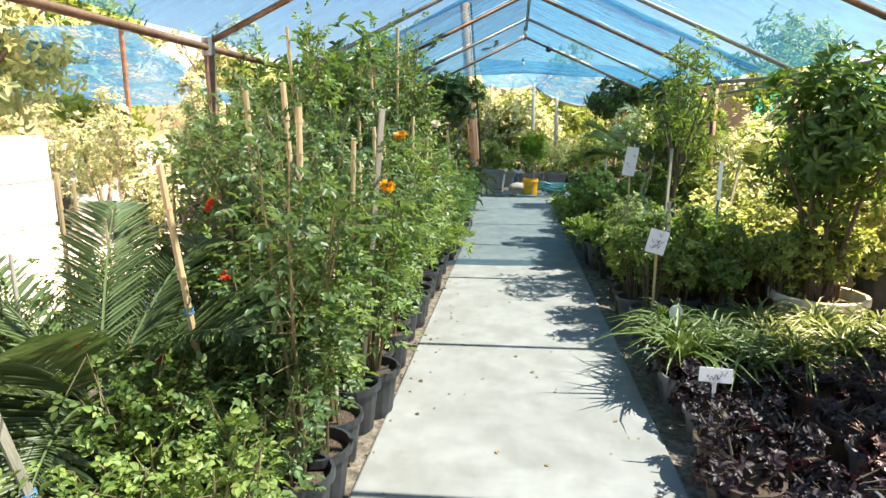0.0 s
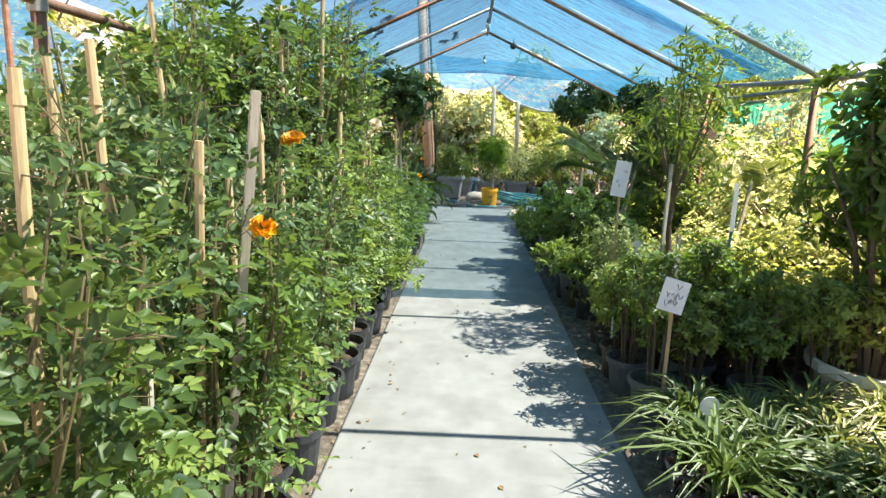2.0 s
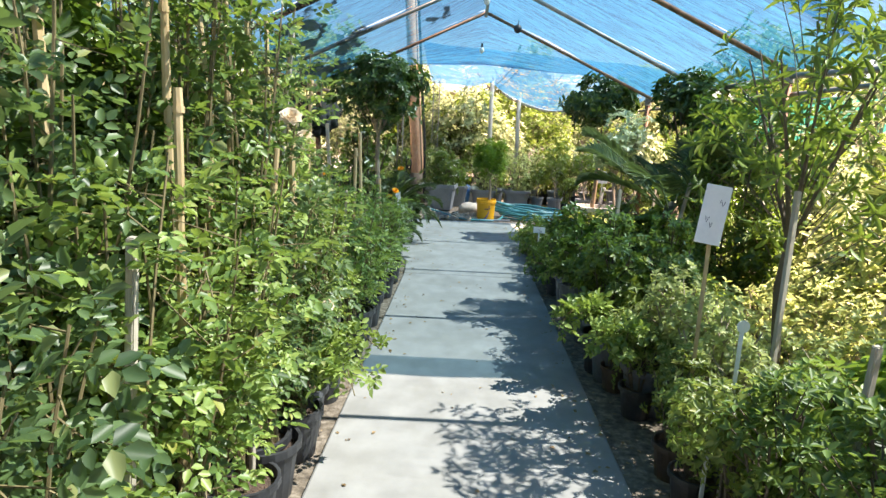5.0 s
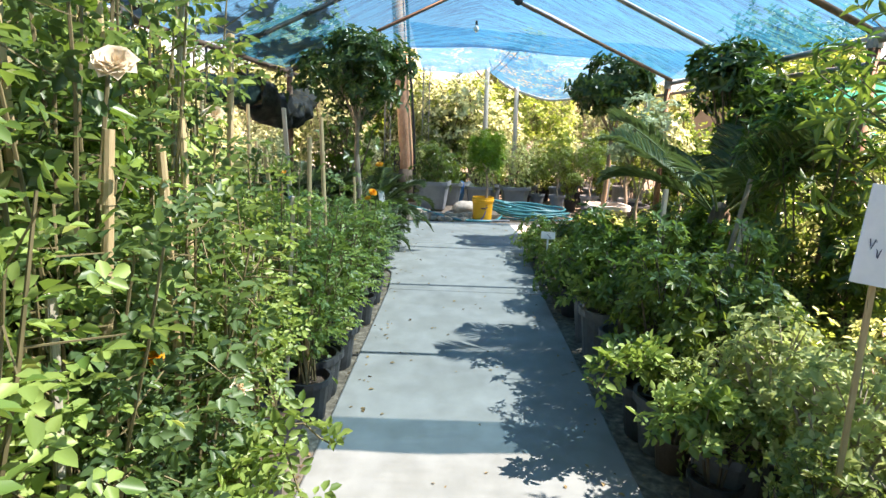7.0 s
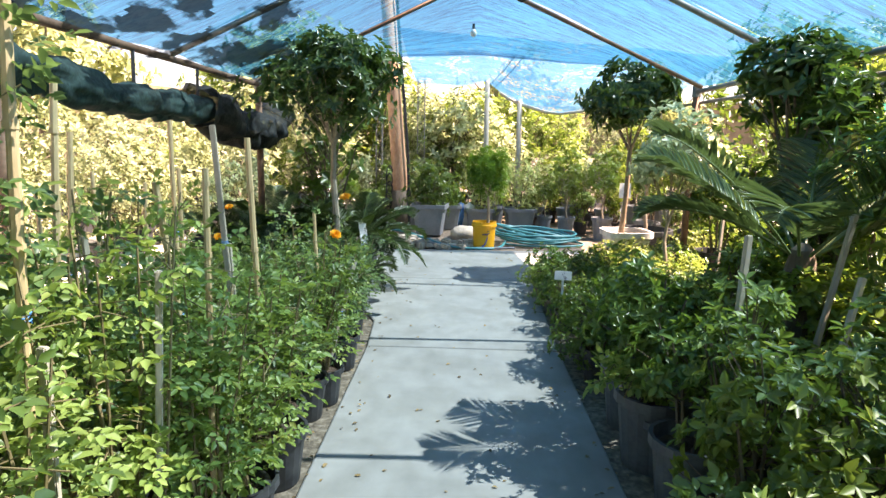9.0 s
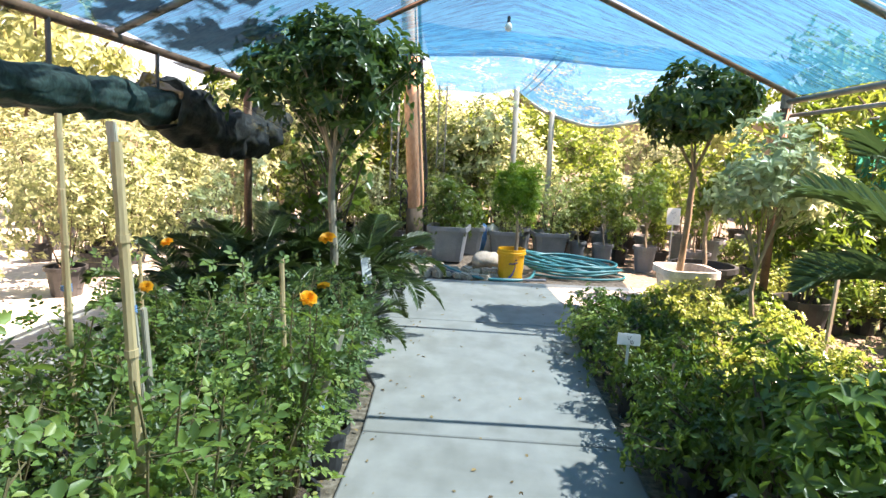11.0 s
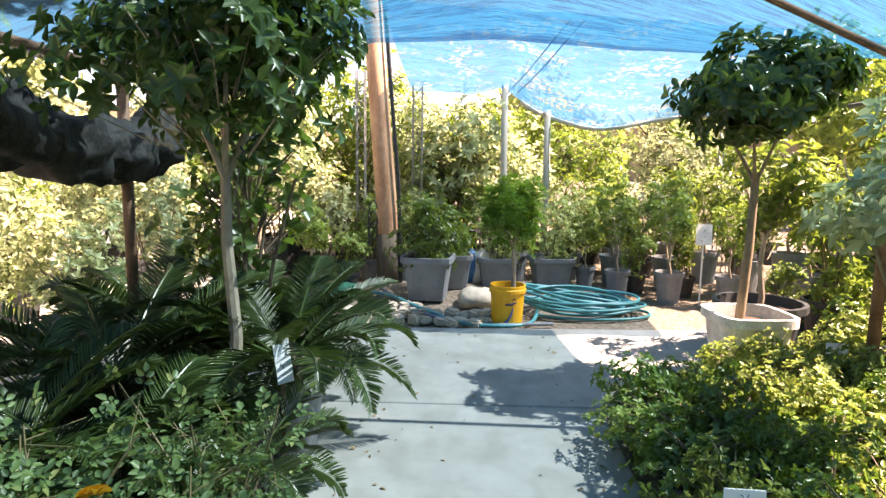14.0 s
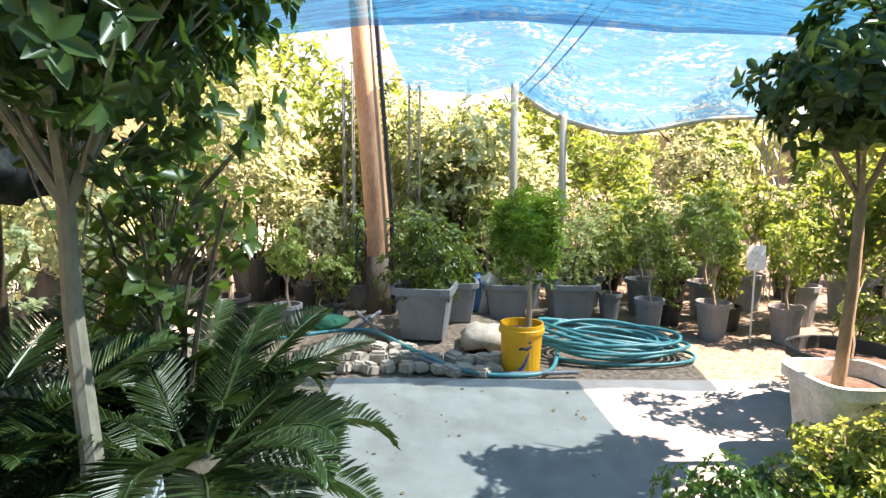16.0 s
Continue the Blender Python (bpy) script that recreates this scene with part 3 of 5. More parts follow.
class Kind:
    """A plant kind: the first call places the original, later calls copies of it."""
    def __init__(self, *protos):
        self.protos, self.used = list(protos), set()

    def at(self, x, y, i=None, size=1.0, tall=None, turn=None, z=None):
        i = int(rng.integers(0, len(self.protos))) if i is None else i
        turn = rng.uniform(0, 360) if turn is None else turn
        if i in self.used:
            m = Matrix.Translation((x, y, GZ if z is None else z)) @ pose(0, 0, 0, 0, 0, turn)
            m = m @ Matrix.Diagonal((size, size, size if tall is None else tall, 1))
            ob = place_copy(self.protos[i], m)
        else:
            self.used.add(i)
            ob = settle_first(self.protos[i], x, y, z, turn, size, tall)
        return ob


# ---------------------------------------------------------------- ground and path
def ground_sheet():
    xs = np.concatenate([[-400, -60, -20], np.arange(-10, 10.1, 0.5), [20, 60, 400]])
    ys = np.concatenate([[-400, -60, -20], np.arange(-8, 20.1, 0.5), [40, 80, 400]])
    v = [(x, y, GZ - 0.004 + (0.012 * noise.noise(Vector((x * 1.7, y * 1.7, 0.3))) if abs(x) < 11 else 0)) for y in ys for x in xs]
    nx = len(xs)
    f = [(j * nx + i, j * nx + i + 1, (j + 1) * nx + i + 1, (j + 1) * nx + i) for j in range(len(ys) - 1) for i in range(nx - 1)]
    ob = part("ground", (v, f), M["ground"])
    tagged(ob, "brown soil with litter and pale dusty gravel", "ground", kind="structure")


def slab(corners):
    """One cast concrete slab with worn, rounded upper edges."""
    n = len(corners)
    c = Vector((sum(p[0] for p in corners) / n, sum(p[1] for p in corners) / n, 0))
    rings = [(0.0, -0.12), (0.0, -0.012), (0.004, -0.004), (0.012, 0.0)]
    v = []
    for inset, z in rings:
        for x, y in corners:
            d = (c - Vector((x, y, 0))).normalized()
            v.append((x + math.copysign(inset, d.x), y + math.copysign(inset, d.y), z))
    f = [(k * n + j, k * n + (j + 1) % n, (k + 1) * n + (j + 1) % n, (k + 1) * n + j) for k in range(len(rings) - 1) for j in range(n)]
    f.append(tuple((len(rings) - 1) * n + j for j in range(n)))
    return v, f


ground_sheet()
pavement = tagged(new("pavement"), "pale grey cast concrete garden path with cross joints", "path", kind="structure")
for corners in ([(-0.66, -6.0), (0.66, -6.0), (0.66, 6.395), (-0.66, 6.395)],
                [(-0.66, 6.405), (0.66, 6.405), (0.72, 8.545), (-1.0, 8.545), (-0.98, 7.7), (-0.7, 7.0)],
                [(-1.02, 8.555), (0.75, 8.555), (2.35, 9.0), (2.4, 10.42), (-1.05, 10.25)]):
    part("slab", slab(corners), M["concrete"], pavement)

# ---------------------------------------------------------------- shade house
XR, ZR, XE, ZE = 0.08, 2.96, 2.22, 1.98        # ridge and eaves
RAFTERS = [-1.75, -0.1, 1.58, 3.4, 5.08, 6.72, 8.5]


def roof_z(x):
    return ZR - (ZR - ZE) / (XE - XR) * abs(x - XR)


def pipe(name, pts, r, mat, parent):
    return part(name, tube(pts, r, r, 9), M[mat], parent, smooth=True)


frame_house = tagged(new("shade_house"), "pitched frame of rusty steel pipes on posts", "shade structure", kind="structure")
for i, y in enumerate(RAFTERS):
    mat = "rust" if i % 2 == 0 else "steel"
    dy = 0.12 if y > 8 else 0.0
    xe = 2.38 if y < 4 else XE
    pipe("rafter", [(XR, y, ZR - 0.03), (xe, y - dy, roof_z(xe) - 0.03)], 0.020, mat, frame_house)
    pipe("rafter", [(XR, y, ZR - 0.03), (2 * XR - XE, y + dy, ZE - 0.03)], 0.020, mat, frame_house)
pipe("ridge_pipe", [(XR, -1.9, ZR - 0.055), (XR, 8.6, ZR - 0.055)], 0.02, "steel", frame_house)
pipe("eave_pipe", [(2.38, -1.9, roof_z(2.38) - 0.06), (2.38, 3.4, roof_z(2.38) - 0.06), (XE, 5.08, ZE - 0.06), (XE, 8.5, ZE - 0.06)], 0.022, "steel", frame_house)
pipe("eave_pipe", [(2 * XR - XE, -1.9, ZE - 0.06), (2 * XR - XE, 9.1, ZE - 0.06)], 0.024, "rust", frame_house)
for y in (-1.75, 1.58, 5.08, 8.5):
    for s in (1, -1):
        x = XR + s * (XE - XR) + (0.16 if s > 0 and y < 4 else 0.0)
        pipe("post", [(x - s * 0.03 * (y < 5), y, GZ - 0.1), (x, y, ZE - 0.03)], 0.033, "rust", frame_house)
        part("joint_collar", tube([(x, y, ZE - 0.11), (x, y, ZE - 0.0)], 0.043, 0.043, 10), M["steel"], frame_house)
pipe("post", [(2.38, 3.42, GZ - 0.1), (2.38, 3.42, roof_z(2.38) - 0.03)], 0.027, "rust", frame_house)


def net_panel(x0, x1, y0, y1, zf, nx, ny, sag, seed, mat, edge=0.0):
    """Draped net: sags between its supports and hangs in small wrinkles."""
    v = []
    for j in range(ny + 1):
        for i in range(nx + 1):
            u, w = i / nx, j / ny
            x, y = x0 + (x1 - x0) * u, y0 + (y1 - y0) * w
            if edge and j in (0, ny):
                y += edge * noise.noise(Vector((x * 2.0, seed, j)))
            z = zf(x, y) - sag * math.sin(math.pi * w) * (0.35 + 0.65 * math.sin(math.pi * u))
            z += 0.018 * noise.noise(Vector((x * 1.5, y * 1.5, seed))) + 0.008 * noise.noise(Vector((x * 5, y * 3, seed)))
            v.append((x, y, z))
    f = [(j * (nx + 1) + i, j * (nx + 1) + i + 1, (j + 1) * (nx + 1) + i + 1, (j + 1) * (nx + 1) + i) for j in range(ny) for i in range(nx)]
    return v, f


roof = tagged(new("roof"), "sagging blue shade net stretched over the pipe frame", "shade net", kind="structure")
bays = [(3.95, 5.08), (5.08, 6.72), (6.72, 8.5)]
for k, (a, b) in enumerate(bays):
    part("net", net_panel(XR, XE + 0.05, a, b, lambda x, y: roof_z(x) + 0.012, 16, 12, 0.05, k, M["roof_net"], 0.05 if k == 0 else 0), M["roof_net"], roof, smooth=True)
    part("net", net_panel(2 * XR - XE - 0.03, XR, a, b, lambda x, y: roof_z(x) + 0.012, 16, 12, 0.09, k + 9, M["roof_net"], 0.05 if k == 0 else 0), M["roof_net"], roof, smooth=True)

for k, (a, b) in enumerate(((-1.75, -0.1), (-0.1, 1.58), (1.58, 3.4), (3.4, 4.25))):
    part("front_net", net_panel(XR, 2.40, a, b, lambda x, y: roof_z(x) + 0.03, 16, 12, 0.05, k + 20, M["front_net"]), M["front_net"], roof, "thin single layer of blue net", smooth=True)
    part("front_net", net_panel(2 * XR - XE - 0.03, XR, a, b, lambda x, y: roof_z(x) + 0.03, 16, 12, 0.05, k + 25, M["front_net"]), M["front_net"], roof, "thin single layer of blue net", smooth=True)


def tail_z(x, y):
    w = min(max((y - 8.5) / 1.95, 0), 1)
    w = w ** 0.7
    return roof_z(x) * (1 - w) + (2.50 - 0.06 * abs(x)) * w + 0.012


part("net", net_panel(2 * XR - XE, XE + 0.05, 8.5, 10.45, tail_z, 30, 14, 0.02, 31, M["roof_net"]), M["roof_net"], roof, "loose end of the blue net hanging low", smooth=True)

# second, worn sheet beyond the roof, slung over two pale posts
worn = thing("worn_shade_sheet", "worn pale blue net slung over posts, frayed edge", "shade net")


def worn_z(x, y):
    w = (y - 10.3) / 2.9
    hang = -0.30 * math.exp(-((x - 1.55) / 0.9) ** 2) * w + 0.16 * math.exp(-((x - 0.35) / 0.25) ** 2) * w
    return 2.74 - 0.07 * x - 0.36 * w + hang


part("sheet", net_panel(-0.85, 3.3, 10.3, 13.2, worn_z, 36, 26, 0.10, 51, M["sheet_net"], 0.12), M["sheet_net"], worn, smooth=True)
part("frayed_hem", tube([(x, 13.2 + 0.03 * math.sin(9 * x), worn_z(x, 13.2) - 0.02) for x in np.linspace(0.6, 3.4, 24)], 0.030, 0.022, 7), M["lath"], worn, "dry brown frayed hem")
for i in range(2):
    part("cord", tube([(0.42 + i * 0.12 + 0.35 * u * u, 10.4 + 2.6 * (1 - u), worn_z(0.5, 10.4 + 2.6 * (1 - u)) - 0.13 * math.sin(3.14 * u) + 0.0) for u in np.linspace(0, 1, 12)], 0.006, 0.006, 6), M["plastic_blue"], worn)
for x, y, z in ((0.37, 13.0, 2.50), (0.95, 13.2, 2.2)):
    p = thing("pale_post", "pale weathered round wooden post under the sheet", "post", "pale posts", pose(x, y, GZ))
    part("shaft", tube([(0, 0, 0), (0.01, 0, 1.2), (0, 0, z)], 0.05, 0.042, 12), M["lath"], p, smooth=True)

# tall peeled log with cables
log = thing("wooden_pole", "tall peeled wooden utility pole with cables", "pole", m=pose(-1.02, 12.05, GZ))
part("shaft", tube([(0.03, 0, 0), (0.015, 0, 0.45), (0.0, 0, 0.9), (-0.10, 0, 2.2), (-0.24, 0, 4.2)], 0.135, 0.105, 20), M["log"], log, smooth=True)
part("base_sleeve", tube([(0.03, 0, 0.0), (0.025, 0, 0.3), (0.012, 0, 0.66)], 0.152, 0.140, 20), M["bark_dark"], log, "dark charred foot of the pole", smooth=True)
for dx in (0.13, 0.15):
    part("cable", tube([(dx + 0.03, -0.08, 0.1), (dx, -0.07, 1.2), (dx - 0.10, -0.06, 2.4), (dx - 0.24, -0.05, 4.2)], 0.014, 0.014, 6), M["cable"], log)
loops = [(-0.15 + 0.05 * math.cos(a), -0.12 - 0.02 * math.sin(2 * a), 0.95 - 0.02 * a + 0.13 * math.sin(a)) for a in np.linspace(0, 18, 60)]
part("cable_coil", tube(loops, 0.009, 0.009, 5), M["cable"], log)

# rolled-up dark side net on the -x eave, ragged black net above it
side_net = thing("rolled_side_net", "dark green shade net rolled up under the eave", "shade net")


def roll(pts, r, seed, n=30, m=80):
    line = [Vector(p) for p in pts]
    v, f = [], []
    for i in range(m):
        t = i / (m - 1) * (len(line) - 1)
        k = min(int(t), len(line) - 2)
        c = line[k].lerp(line[k + 1], t - k)
        for j in range(n):
            a = 2 * math.pi * j / n
            w = i * 34 / m
            q = 1 + 0.40 * noise.noise(Vector((math.cos(a) * 1.4, math.sin(a) * 1.4 + seed, w * 0.35)))
            q += 0.16 * noise.noise(Vector((math.cos(a) * 3.5, math.sin(a) * 3.5 + seed, w * 0.8 + a))) + 0.10 * abs(noise.noise(Vector((a * 3.0, w * 1.7, seed))))
            q *= r * (1 - 0.25 * max(0.0, math.sin(w * 0.9)) ** 8)
            v.append(c + Vector((math.cos(a) * q, 0.02 * math.sin(w + a), math.sin(a) * q)))
    f = [(i * n + j, i * n + (j + 1) % n, (i + 1) * n + (j + 1) % n, (i + 1) * n + j) for i in range(m - 1) for j in range(n)]
    return v, f


xl = 2 * XR - XE
part("roll", roll([(xl, 4.6, 1.74), (xl, 6.0, 1.60), (xl, 7.2, 1.60)], 0.10, 2.0), M["dark_net"], side_net, smooth=True)
part("sagging_roll", roll([(xl, 7.1, 1.64), (xl, 7.7, 1.52), (xl, 8.3, 1.46), (xl, 8.75, 1.50), (xl, 9.0, 1.66)], 0.165, 5.0), M["black_net"], side_net, "sagging bundle of black net", smooth=True)
for y in (5.1, 6.2, 7.1, 9.0):
    part("tie", tube([(xl, y, 1.55), (xl + 0.01, y, ZE - 0.05)], 0.012, 0.012, 6), M["cable"], side_net)
torn = thing("torn_black_net", "ragged strip of old black net over the blue roof", "shade net")
for k, (a, b) in enumerate(bays):
    nx, ny, v, keep = 42, 32, [], []
    for j in range(ny + 1):
        for i in range(nx + 1):
            x, y = xl + 0.02 + (XR - xl) * 0.8 * i / nx, a + (b - a) * j / ny
            v.append((x, y, roof_z(x) - 0.075 - 0.05 * math.sin(math.pi * j / ny) + 0.02 * noise.noise(Vector((x * 4, y * 4, 2)))))
    for j in range(ny):
        for i in range(nx):
            x, y = i / nx, a + (b - a) * j / ny
            f = noise.noise(Vector((x * 3.0 + y * 0.8, y * 1.1, 7.0)))
            edge = 0.75 * math.exp(-((x - 0.04) / 0.07) ** 2) + 0.30 * math.exp(-((x - 0.30) / 0.10) ** 2)
            if f + edge - 0.40 * x > 0.02:
                c = j * (nx + 1) + i
                keep.append((c, c + 1, c + nx + 2, c + nx + 1))
    left = {fc[0]: fc for fc in keep}
    while left:
        seed_face = next(iter(left))
        todo, strip = [seed_face], []
        while todo:
            c = todo.pop()
            if c in left:
                strip.append(left.pop(c))
                todo += [c + 1, c - 1, c + nx + 1, c - nx - 1]
        if len(strip) > 12:
            part("ragged_strip", (v, strip), M["torn_net"], torn, smooth=True)

# light fittings on the ridge
for y, z in ((7.5, 2.86), (9.3, 2.58)):
    lamp = thing("pendant_bulb", "small white bulb hanging from the ridge", "light bulb", m=pose(0.06, y, z))
    part("socket", tube([(0, 0, 0.03), (0, 0, 0.09)], 0.016, 0.014, 10), M["cable"], lamp)
    part("globe", lathe([(0.008, -0.045), (0.028, -0.03), (0.036, -0.005), (0.026, 0.02), (0.015, 0.035)], 14), M["glass_white"], lamp, smooth=True)
float_ball = thing("black_float", "black ball hanging under the net on a cord", "ball", m=pose(0.46, 8.1, 2.68))
part("ball", lathe([(0.01, -0.05), (0.038, -0.035), (0.05, 0), (0.038, 0.035), (0.01, 0.05)], 14), M["cable"], float_ball, smooth=True)
part("cord", tube([(0, 0, 0.045), (0.01, 0, 0.13)], 0.004, 0.004, 5), M["cable"], float_ball)

# green windbreak beyond the +x side
windbreak = thing("green_windbreak", "green windbreak net on steel pipes", "net fence")
part("net", ([(5.5 + 0.05 * noise.noise(Vector((y, z, 2))), y, z) for z in np.linspace(0.25, 2.2, 8) for y in np.linspace(-1.0, 13.0, 40)],
             [(j * 40 + i, j * 40 + i + 1, (j + 1) * 40 + i + 1, (j + 1) * 40 + i) for j in range(7) for i in range(39)]), M["green_net"], windbreak, smooth=True)
for y in (-1.0, 1.5, 4.0, 6.5, 9.0, 11.0, 13.0):
    part("post", tube([(5.54, y, GZ - 0.05), (5.54, y, 2.22)], 0.025, 0.025, 8), M["rust"], windbreak)
part("top_pipe", tube([(5.52, -1.0, 2.2), (5.52, 13.0, 2.2)], 0.02, 0.02, 8), M["steel"], windbreak)
part("mid_pipe", tube([(2.25, 3.4, 1.78), (2.26, 9.0, 1.82)], 0.016, 0.016, 8), M["steel"], windbreak)

# neighbouring canopy on the -x side
canopy = thing("neighbour_canopy", "pale blue shade canopy on thin posts", "shade net")
part("net", net_panel(-11.5, -5.6, 6.0, 10.0, lambda x, y: 2.85 - 0.24 * (y - 6.0), 16, 12, 0.2, 71, M["sheet_net"]), M["sheet_net"], canopy, smooth=True)
for x, y in ((-5.7, 6.1), (-11.4, 6.1), (-5.7, 9.9), (-11.4, 9.9)):
    part("post", tube([(x, y, GZ), (x, y, 2.85 - 0.24 * (y - 6.0))], 0.035, 0.035, 8), M["rust"], canopy)

# ---------------------------------------------------------------- plant kinds
rose_tall = Kind(*[potted_rose(lb, h, 0.20, n, lf, sd, st, fl) for lb, h, n, lf, sd, st, fl in (
    ("tall staked rose bush with mid-green leaves in a black pot", 1.40, 340, "rose", 11, (1.5, "bamboo"), ()),
    ("tall rose bush with bluish leaves tied to a bamboo cane", 1.30, 340, "rose_blue", 12, (1.35, "bamboo"), ()),
    ("tall rose bush with fresh light leaves in a black pot", 1.45, 350, "rose_light", 13, (1.2, "lath"), ()),
    ("dense tall rose bush with dark leaves in a black pot", 1.5, 370, "rose_blue", 14, None, ()))])
rose_low = Kind(*[potted_rose(lb, h, 0.22, n, lf, sd, st, fl) for lb, h, n, lf, sd, st, fl in (
    ("bushy rose with bluish leaves in a black pot", 0.85, 230, "rose_blue", 21, None, ()),
    ("bushy rose with mid-green leaves beside a wooden stake", 0.95, 240, "rose", 22, (1.05, "lath"), ()),
    ("low rose bush with light young leaves in a black pot", 0.75, 220, "rose_light", 23, None, ()),
    ("rose bush with dark leaves on a bamboo cane", 1.0, 240, "rose", 24, (1.4, "bamboo"), ()))])
rose_bloom = Kind(
    potted_rose("rose bush with orange-yellow blooms in a black pot", 1.25, 0.2, 280, "rose", 31, (1.2, "bamboo"), (("orange", 0.13, -0.16, 1.13, 0.062), ("orange", 0.16, 0.0, 1.34, 0.062))),
    potted_rose("rose bush with red blooms in a black pot", 0.95, 0.22, 240, "rose", 32, None, (("red", 0.1, -0.1, 0.96, 0.06), ("red", -0.12, 0.05, 0.8, 0.05))),
    potted_rose("rose bush with creamy pink blooms in a black pot", 0.8, 0.22, 230, "rose_blue", 33, None, (("blush", 0.1, -0.12, 0.75, 0.06), ("orange", -0.1, 0.0, 0.9, 0.06))),
    potted_rose("low rose with small pink blooms in a black pot", 0.5, 0.2, 170, "rose_light", 34, None, (("pink", 0.12, -0.08, 0.45, 0.045), ("pink", 0.05, -0.15, 0.38, 0.04))))
rose_climbing = Kind(*[potted_rose(lb, h, 0.24, n, lf, sd, st, fl, "pot", 0.15, 0.14, 0.043, 10) for lb, h, n, lf, sd, st, fl in (
    ("high climbing rose with bare lower canes on a bamboo pole", 2.05, 500, "rose_blue", 15, (2.0, "bamboo"), (("blush", 0.2, -0.1, 1.45, 0.068),)),
    ("high climbing rose with glossy leaves in a black pot", 2.2, 540, "rose", 16, (2.1, "bamboo"), ()),
    ("high climbing rose with fresh light leaves on a cane", 1.95, 480, "rose_light", 17, (1.9, "bamboo"), (("blush", 0.18, -0.15, 1.3, 0.065),)))])
twiggy = Kind(
    potted_shrub("twiggy_bush", "pale green twiggy bush with bare lower stems", "bush", 0.72, 0.28, 400, "twiggy", 65, 0.032, 0.6, 5, 22, r=0.12, ph=0.22, crown=0.28, stems=11, bark="bark", group="twiggy bushes"),
    potted_shrub("twiggy_bush", "pale spreading bush in a worn grey pot", "bush", 0.66, 0.30, 400, "twiggy", 66, 0.034, 0.6, 5, 20, pot="pot_worn", r=0.13, ph=0.23, crown=0.26, stems=10, bark="bark", group="twiggy bushes"))
laurel = Kind(
    potted_shrub("laurel_bush", "tall dense laurel bush with glossy dark leaves", "shrub", 2.2, 0.5, 420, "laurel", 41, 0.085, 0.34, 6, 12, r=0.2, ph=0.34, stems=6, r0=0.012),
    potted_shrub("laurel_bush", "tall upright shrub with narrow green leaves", "shrub", 2.05, 0.36, 330, "laurel", 42, 0.08, 0.26, 6, 12, r=0.17, ph=0.3, stems=5))
dark_bush = Kind(
    potted_shrub("dark_shrub", "dark broad-leaved shrub in a black pot", "shrub", 1.5, 0.38, 280, "laurel", 51, 0.075, 0.42, 6, 11, r=0.17, ph=0.3),
    potted_shrub("dark_shrub", "dense dark green shrub in a black pot", "shrub", 1.25, 0.34, 280, "bush", 52, 0.06, 0.4, 6, 11, r=0.16, ph=0.28))
green_bush = Kind(
    potted_shrub("green_bush", "leafy mid-green bush in a black pot", "bush", 0.90, 0.25, 250, "bush", 61, 0.045, 0.46, 5, 17, r=0.13, ph=0.24, crown=0.34, stems=7),
    potted_shrub("green_bush", "fine-leaved upright green bush in a worn pot", "bush", 0.98, 0.22, 270, "rose", 62, 0.040, 0.46, 5, 18, pot="pot_worn", r=0.13, ph=0.24, crown=0.38, stems=8),
    potted_shrub("green_bush", "yellowish green twiggy bush in a brown pot", "bush", 0.84, 0.25, 240, "yellow", 63, 0.040, 0.48, 5, 16, pot="pot_brown", r=0.12, ph=0.22, crown=0.33, stems=8),
    potted_shrub("green_bush", "light green loose bush in a black pot", "bush", 0.80, 0.28, 210, "rose_light", 64, 0.046, 0.5, 5, 15, r=0.13, ph=0.24, crown=0.30, stems=8))
cover = Kind(
    potted_shrub("low_shrub", "low yellow-green spreading shrub", "low shrub", 0.46, 0.27, 260, "yellow", 71, 0.034, 0.55, 5, 14, r=0.11, ph=0.18, group="low shrubs"),
    # darker laurel leaf colour stands in for shade on these low shrubs
    potted_shrub("low_shrub", "low green spreading shrub, coloured darker for shade, in a black pot", "low shrub", 0.42, 0.27, 260, "laurel", 72, 0.034, 0.55, 5, 14, r=0.11, ph=0.18, group="low shrubs"))
purple = Kind(
    potted_shrub("purple_plant", "low plant with dark purple leaves in a worn pot", "purple plant", 0.34, 0.22, 140, "purple", 81, 0.034, 0.6, 5, 8, pot="pot_worn", r=0.12, ph=0.19, group="purple-leaved plants"),
    potted_shrub("purple_plant", "sparse dark purple-leaved plant in a brown pot", "purple plant", 0.38, 0.20, 110, "purple", 82, 0.032, 0.6, 5, 8, pot="pot_brown", r=0.12, ph=0.19, group="purple-leaved plants"))
strap = Kind(strap_clump("tuft of arching green and cream strap leaves", 0.38, 90, "grass", 91), strap_clump("full tuft of arching strap leaves in a pot", 0.34, 110, "grass", 92, "pot"))
